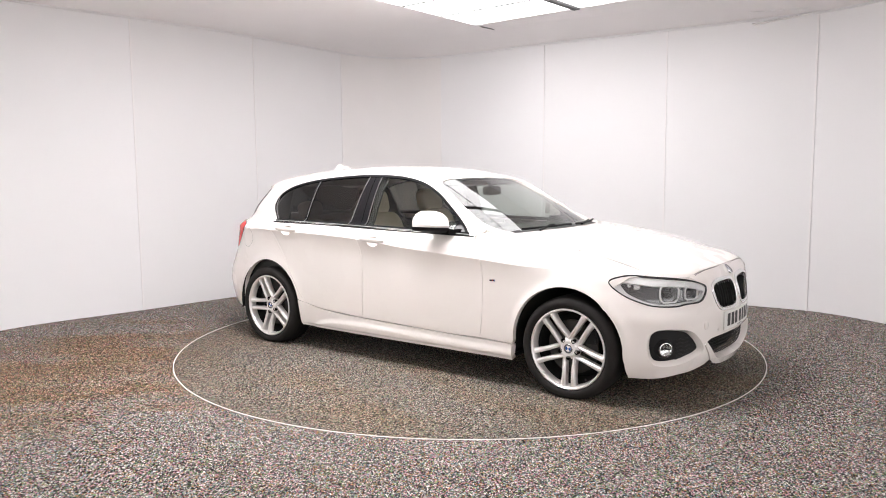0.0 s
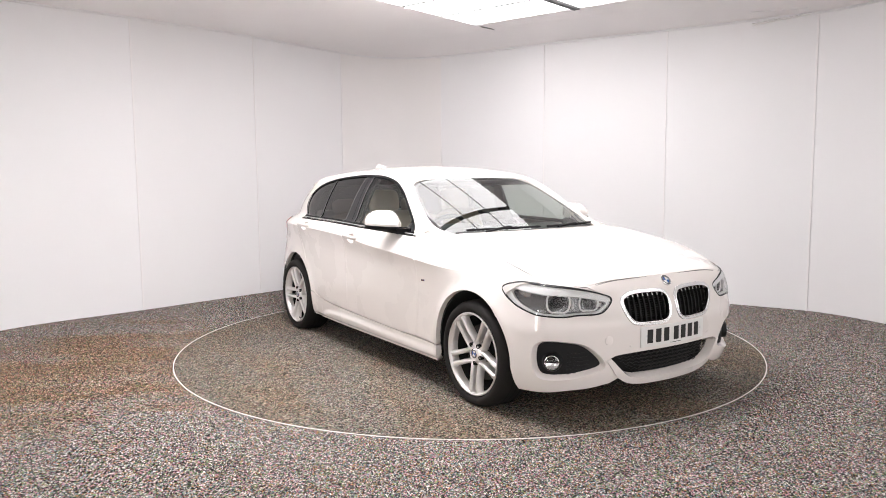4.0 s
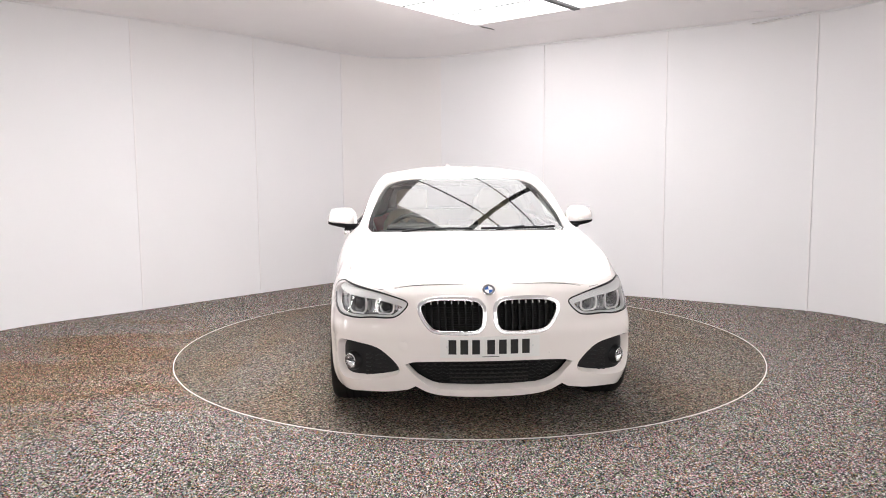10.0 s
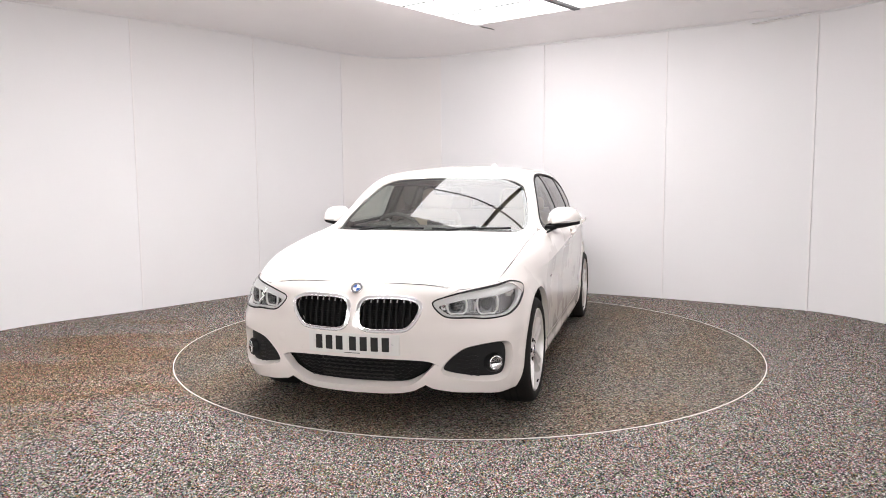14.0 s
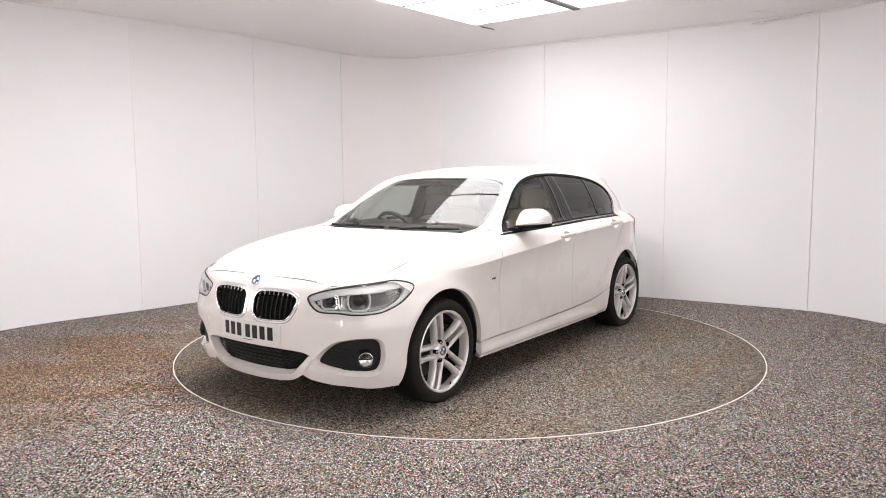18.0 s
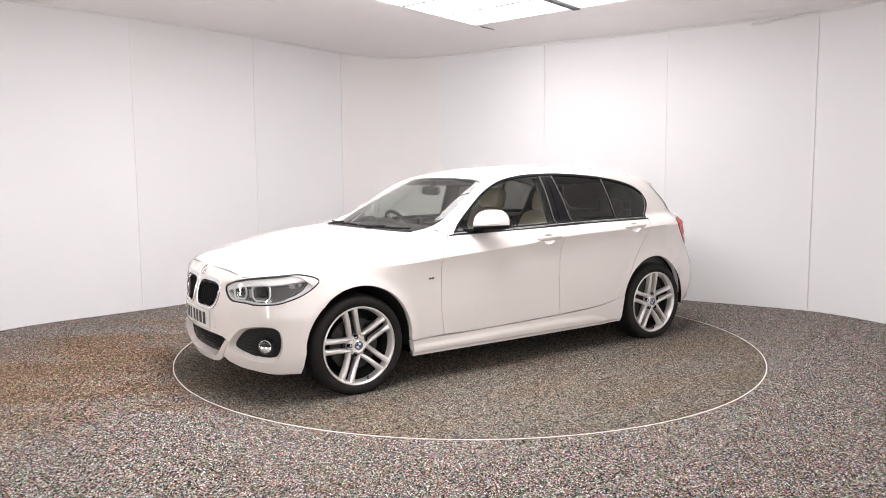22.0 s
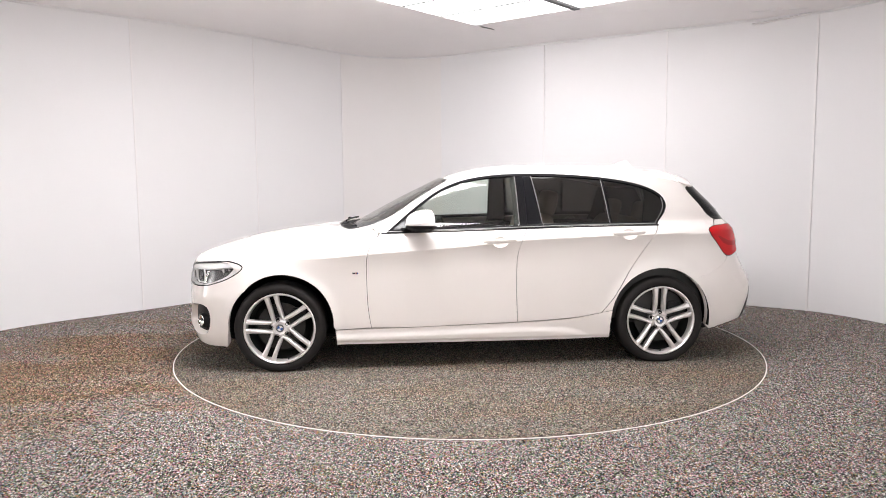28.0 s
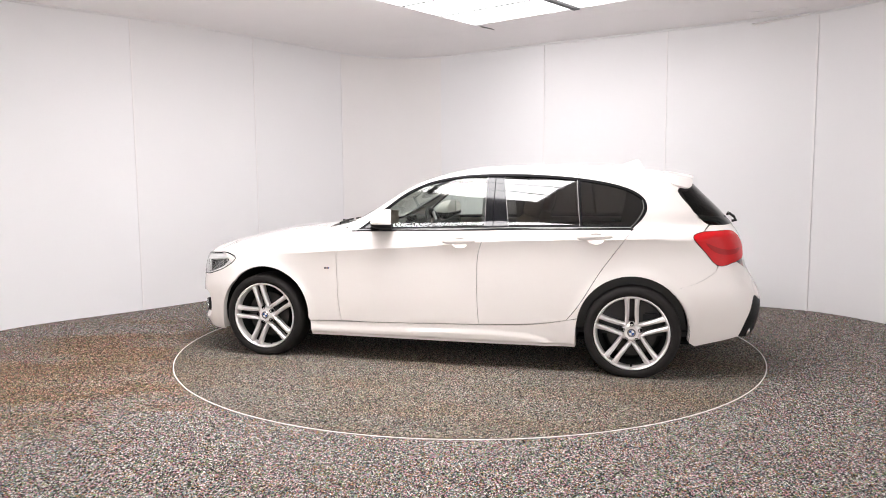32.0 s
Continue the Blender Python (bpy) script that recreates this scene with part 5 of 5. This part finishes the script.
# ---- car: wheels ----
def wheel(hx, k, spin):
    tyre = lathe("wheel", [(0.244, -0.012), (0.25, 0.0), (0.268, 0.010), (0.288, 0.008), (0.303, -0.004), (0.3125, -0.024), (0.3155, -0.06), (0.3165, -0.115), (0.3155, -0.17), (0.310, -0.20), (0.288, -0.222), (0.25, -0.215), (0.24, -0.20)], RUBBER, CAR, "y", 72, "silver alloy wheel with black tyre")
    hz = 0.303 if hx > 0 else 0.300
    tyre.matrix_basis = pose(hx, 0.866 * k, hz, 0, 0, 0 if k > 0 else 180)
    for v in tyre.data.vertices:
        low = -v.co.z - (hz - 0.001)
        if low > 0:
            v.co.z += low
            v.co.y += 0.5 * low * (1 if v.co.y > -0.1 else -1)
    for y in (-0.075, -0.115, -0.155):
        gr = lathe("tread_groove", [(0.3172, y - 0.005), (0.3172, y + 0.005)], DEEP, tyre, "y", 72)
        for v in gr.data.vertices:
            v.co.z = max(v.co.z, -hz + 0.001)
    rim = lathe("rim", [(0.2455, -0.014), (0.2465, 0.001), (0.240, 0.004), (0.234, -0.002), (0.229, -0.02), (0.225, -0.06), (0.214, -0.12), (0.217, -0.19)], ALLOY, tyre, "y", 72, "silver alloy rim")
    rim.matrix_basis = pose(0, 0, 0, 0, spin, 0)
    # near-black lining puts the shade behind the spokes into colour
    lathe("wheel_shade", [(0.2235, -0.055), (0.212, -0.12), (0.205, -0.185), (0.0005, -0.185)], DEEP, tyre, "y", 48, "near-black lining for the shade inside the wheel")
    lathe("brake_disc", [(0.165, -0.10), (0.165, -0.085), (0.09, -0.085), (0.085, -0.06), (0.0005, -0.06)], DISC, tyre, "y", 48, "steel brake disc")
    part("brake_caliper", box_bm(-0.165, -0.07, -0.115, -0.07, 0.03, 0.13, 0.012), PLASTIC, tyre)
    lathe("hub", [(0.07, -0.06), (0.066, -0.034), (0.058, -0.026), (0.044, -0.018), (0.038, -0.02), (0.0005, -0.02)], ALLOY, rim, "y", 40)
    badge(tyre, "centre_cap", pose(0, -0.020, 0, 0, spin, 0) @ pose(0, 0, 0, 0, 0, 90), 0.029)
    for s in range(5):
        a0 = math.pi / 2 + s * 2 * math.pi / 5
        for side in (-1, 1):
            # one bar: (along, inner edge, outer edge, face height) at stations from the hub to the rim
            st = [(0.040, 0.026, 0.046, -0.026), (0.075, 0.019, 0.046, -0.020), (0.12, 0.0165, 0.045, -0.013), (0.17, 0.016, 0.0455, -0.007), (0.215, 0.016, 0.050, -0.004), (0.236, 0.013, 0.057, -0.008)]
            verts = []
            for r, t0, t1, y in st:
                tm = (t0 + t1) / 2
                prof = ((t0, y - 0.045), (t0 + 0.001, y - 0.010), (t0 + 0.009, y - 0.001), (tm + 0.003, y), (t1 - 0.007, y - 0.003), (t1, y - 0.013), (t1, y - 0.045))
                for t, yy in prof:
                    tt = t * side
                    verts.append((r * math.cos(a0) - tt * math.sin(a0), yy, r * math.sin(a0) + tt * math.cos(a0)))
            faces = []
            m = 7
            for i in range(len(st) - 1):
                for j in range(m - 1):
                    q = (i * m + j, i * m + j + 1, (i + 1) * m + j + 1, (i + 1) * m + j)
                    faces.append(q if side < 0 else q[::-1])
            sp = link("spoke", verts, faces, ALLOY, rim)
            sp.data.set_sharp_from_angle(angle=radians(40))
        bx, bz = 0.0575 * math.cos(a0), 0.0575 * math.sin(a0)
        bo = lathe("wheel_bolt", [(0.0135, -0.04), (0.0135, -0.018), (0.010, -0.018), (0.009, -0.026), (0.0005, -0.025)], BLACKGLOSS, rim, "y", 12)
        bo.location = (bx, 0.0, bz)
    va = tube("valve", [(0, -0.006, -0.222), (0.0, 0.002, -0.205)], 0.005, PLASTIC, rim)
    return tyre


def arches():
    for hx in (1.345, -1.345):
        for k in (1, -1):
            verts, faces = [], []
            n = 24
            for i in range(n + 1):
                a = radians(-10 + 200 * i / n)
                for y in (0.50, 0.842):
                    verts.append((hx + 0.366 * math.cos(a), y * k, 0.315 + 0.366 * math.sin(a)))
            faces = [(2 * i, 2 * i + 1, 2 * i + 3, 2 * i + 2) for i in range(n)]
            c = len(verts)
            verts.append((hx, 0.5 * k, 0.315))
            faces += [(2 * i, 2 * i + 2, c) for i in range(n)]
            link("arch_liner", verts, faces, DEEP, CAR, "black wheel arch liner")
    part("underbody", box_bm(-1.80, 1.90, -0.60, 0.60, 0.182, 0.205, 0.01), DEEP, CAR, "dark underbody")
    part("underbody", box_bm(-0.96, 0.94, -0.78, 0.78, 0.182, 0.205, 0.01), DEEP, CAR, "dark underbody")
    # dark box added under the bonnet against light leaking through grille and gaps
    part("bay_light_stop", box_bm(1.0, 1.93, -0.5, 0.5, 0.2, 0.70, 0.05), DEEP, CAR, "dark box that stops light in the engine bay")
    for k in (1, -1):
        t = part("jacking_lug", box_bm(-0.03, 0.03, -0.015, 0.015, 0.145, 0.185, 0.006), PLASTIC, CAR)
        t.location = (1.63, 0.6 * k, 0)


# ---- car: cabin ----
def rounded(name, sx_, sy_, sz_, m, mat, parent, e=0.45, label=""):
    """A soft cushion."""
    bm = bmesh.new()
    bmesh.ops.create_uvsphere(bm, u_segments=24, v_segments=16, radius=1)
    for v in bm.verts:
        v.co = m @ Vector((math.copysign(abs(v.co.x) ** e, v.co.x) * sx_, math.copysign(abs(v.co.y) ** e, v.co.y) * sy_, math.copysign(abs(v.co.z) ** e, v.co.z) * sz_))
    return part(name, bm, mat, parent, label, smooth=True, angle=70)


def cabin():
    for y in (0.36, -0.36):
        s = rounded("front_seat", 0.25, 0.24, 0.075, pose(-0.12, y, 0.52, 0, -8, 0), BEIGE, CAR, label="beige leather front seat")
        rounded("backrest", 0.075, 0.235, 0.29, pose(-0.52, y, 0.77, 0, -15, 0), BEIGE, s)
        rounded("headrest", 0.06, 0.135, 0.095, pose(-0.625, y, 1.13, 0, -14, 0), BEIGE, s, 0.5)
        for d in (0.05, -0.05):
            tube("headrest_post", [(-0.58, y + d, 1.0), (-0.61, y + d, 1.08)], 0.007, CHROME, s)
    r = rounded("rear_seat", 0.26, 0.62, 0.09, pose(-0.98, 0, 0.50, 0, -6, 0), BEIGE, CAR, label="beige leather rear bench")
    rounded("backrest", 0.08, 0.63, 0.27, pose(-1.24, 0, 0.75, 0, -20, 0), BEIGE, r)
    for y in (0.36, -0.36):
        rounded("headrest", 0.05, 0.12, 0.07, pose(-1.36, y, 1.06, 0, -12, 0), BEIGE, r, 0.55)
    d = rounded("dashboard", 0.24, 0.70, 0.17, pose(0.66, 0, 0.80, 0, 10, 0), CABIN, CAR, 0.5, "dark dashboard")
    rounded("instrument_hood", 0.09, 0.19, 0.05, pose(0.50, -0.37, 0.955), CABIN, d, 0.6)
    part("screen", box_bm(-0.012, 0.012, -0.11, 0.11, -0.04, 0.045, 0.006, m=pose(0.45, 0, 0.97, 0, -12, 0)), BLACKGLOSS, d, "dark display")
    part("parcel_tray", box_bm(0.60, 0.93, -0.66, 0.66, 0.90, 0.935, 0.01), CABIN, d)
    m = pose(0.33, -0.37, 0.885, 0, -66, 0)
    w = tube("steering_wheel", [m @ Vector((0.185 * math.cos(a), 0.185 * math.sin(a), 0)) for a in np.linspace(0, 2 * math.pi, 37)[:-1]], 0.016, CABIN, CAR, "dark leather steering wheel", 12, True)
    rounded("hub", 0.075, 0.085, 0.03, m @ pose(0, 0, 0.02), CABIN, w, 0.7)
    for a in (0, 120, 240):
        tube("spoke", [m @ Vector((0.05 * math.cos(radians(a + 90)), 0.05 * math.sin(radians(a + 90)), 0.01)), m @ Vector((0.18 * math.cos(radians(a + 90)), 0.18 * math.sin(radians(a + 90)), 0))], 0.014, SATIN, w)
    tube("column", [m @ Vector((0, 0, 0.03)), m @ Vector((0, 0, 0.22))], 0.04, CABIN, w)
    mi = rounded("interior_mirror", 0.02, 0.115, 0.035, pose(0.26, 0, 1.225, 0, -8, 0), CABIN, CAR, 0.5, "dark interior mirror")
    tube("stem", [(0.27, 0, 1.24), (0.225, 0, 1.285)], 0.014, CABIN, mi)
    part("cabin_floor", box_bm(-1.9, 0.95, -0.72, 0.72, 0.26, 0.30, 0.01), CABIN, CAR, "dark cabin floor")
    part("bulkhead", box_bm(0.93, 0.97, -0.72, 0.72, 0.26, 0.94, 0.01), CABIN, CAR)
    part("boot_cover", box_bm(-1.95, -1.36, -0.60, 0.60, 0.90, 0.93, 0.01), CABIN, CAR, "dark boot cover")
    lp = path([(0.85, 0.31, 1), (0.80, 0.9, 1), (0.6, 0.943, 1), (-0.4, 0.965, 1), (-1.6, 0.965, 1), (-1.7, 0.31, 1)], 0.06)
    for k in (1, -1):
        t = sheet("door_trim", np.array([sx(a, b) for a, b in lp]), (lambda u, z, kk=k: shell(u, z) * np.array((1, kk, 1))), CABIN, CAR, depth=0.01, off=-0.06, flip=k < 0, step=0.06, label="dark inner door trim")
        rounded("armrest", 0.22, 0.03, 0.04, pose(0.05, 0.74 * k, 0.72), BEIGE, t, 0.5)
        # inner pillars
        post = path([(-0.30, 1.345, 1), (-0.31, 0.96, 1), (-0.47, 0.96, 1), (-0.43, 1.345, 1)], 0.04)
        sheet("pillar_trim", np.array([sx(a, b) for a, b in post]), (lambda u, z, kk=k: shell(u, z) * np.array((1, kk, 1))), CABIN, CAR, depth=0.02, off=-0.03, flip=k < 0, step=0.05, label="dark inner pillar trim")
        cp = path([(-1.30, 1.26, 1), (-1.25, 0.97, 1), (-1.80, 0.97, 1), (-1.62, 1.24, 1)], 0.04)
        sheet("pillar_trim", np.array([sx(a, b) for a, b in cp]), (lambda u, z, kk=k: shell(u, z) * np.array((1, kk, 1))), CABIN, CAR, depth=0.02, off=-0.035, flip=k < 0, step=0.05)
    ex = np.linspace(-1.55, 0.14, 24)
    e = np.array([(x, float(ye(x)) - 0.02) for x in ex])
    lp = np.r_[e, e[::-1] * (1, -1)]
    sheet("headliner", lp, top, HEADLINER, CAR, depth=0.01, off=-0.035, step=0.06, label="grey cabin headliner")


nose()
headlamps()
tail()
wipers()
door_mirrors()
for hx_, k_, spin_ in ((1.345, 1, 14), (1.345, -1, 37), (-1.345, 1, 0), (-1.345, -1, 21)):
    wheel(hx_, k_, spin_)
arches()
cabin()


def motions():
    rows = [(t, pose(0, 0, 0, 0, 0, a)) for t, a in TURN]
    walk(TABLE, rows)
    rows = []
    for t, a in TURN:
        rows.append((t, pose(0, 0, 0, 0, 0, a) @ pose(AXIS_X, AXIS_Y, 0.0)))
    walk(CAR, rows)


motions()
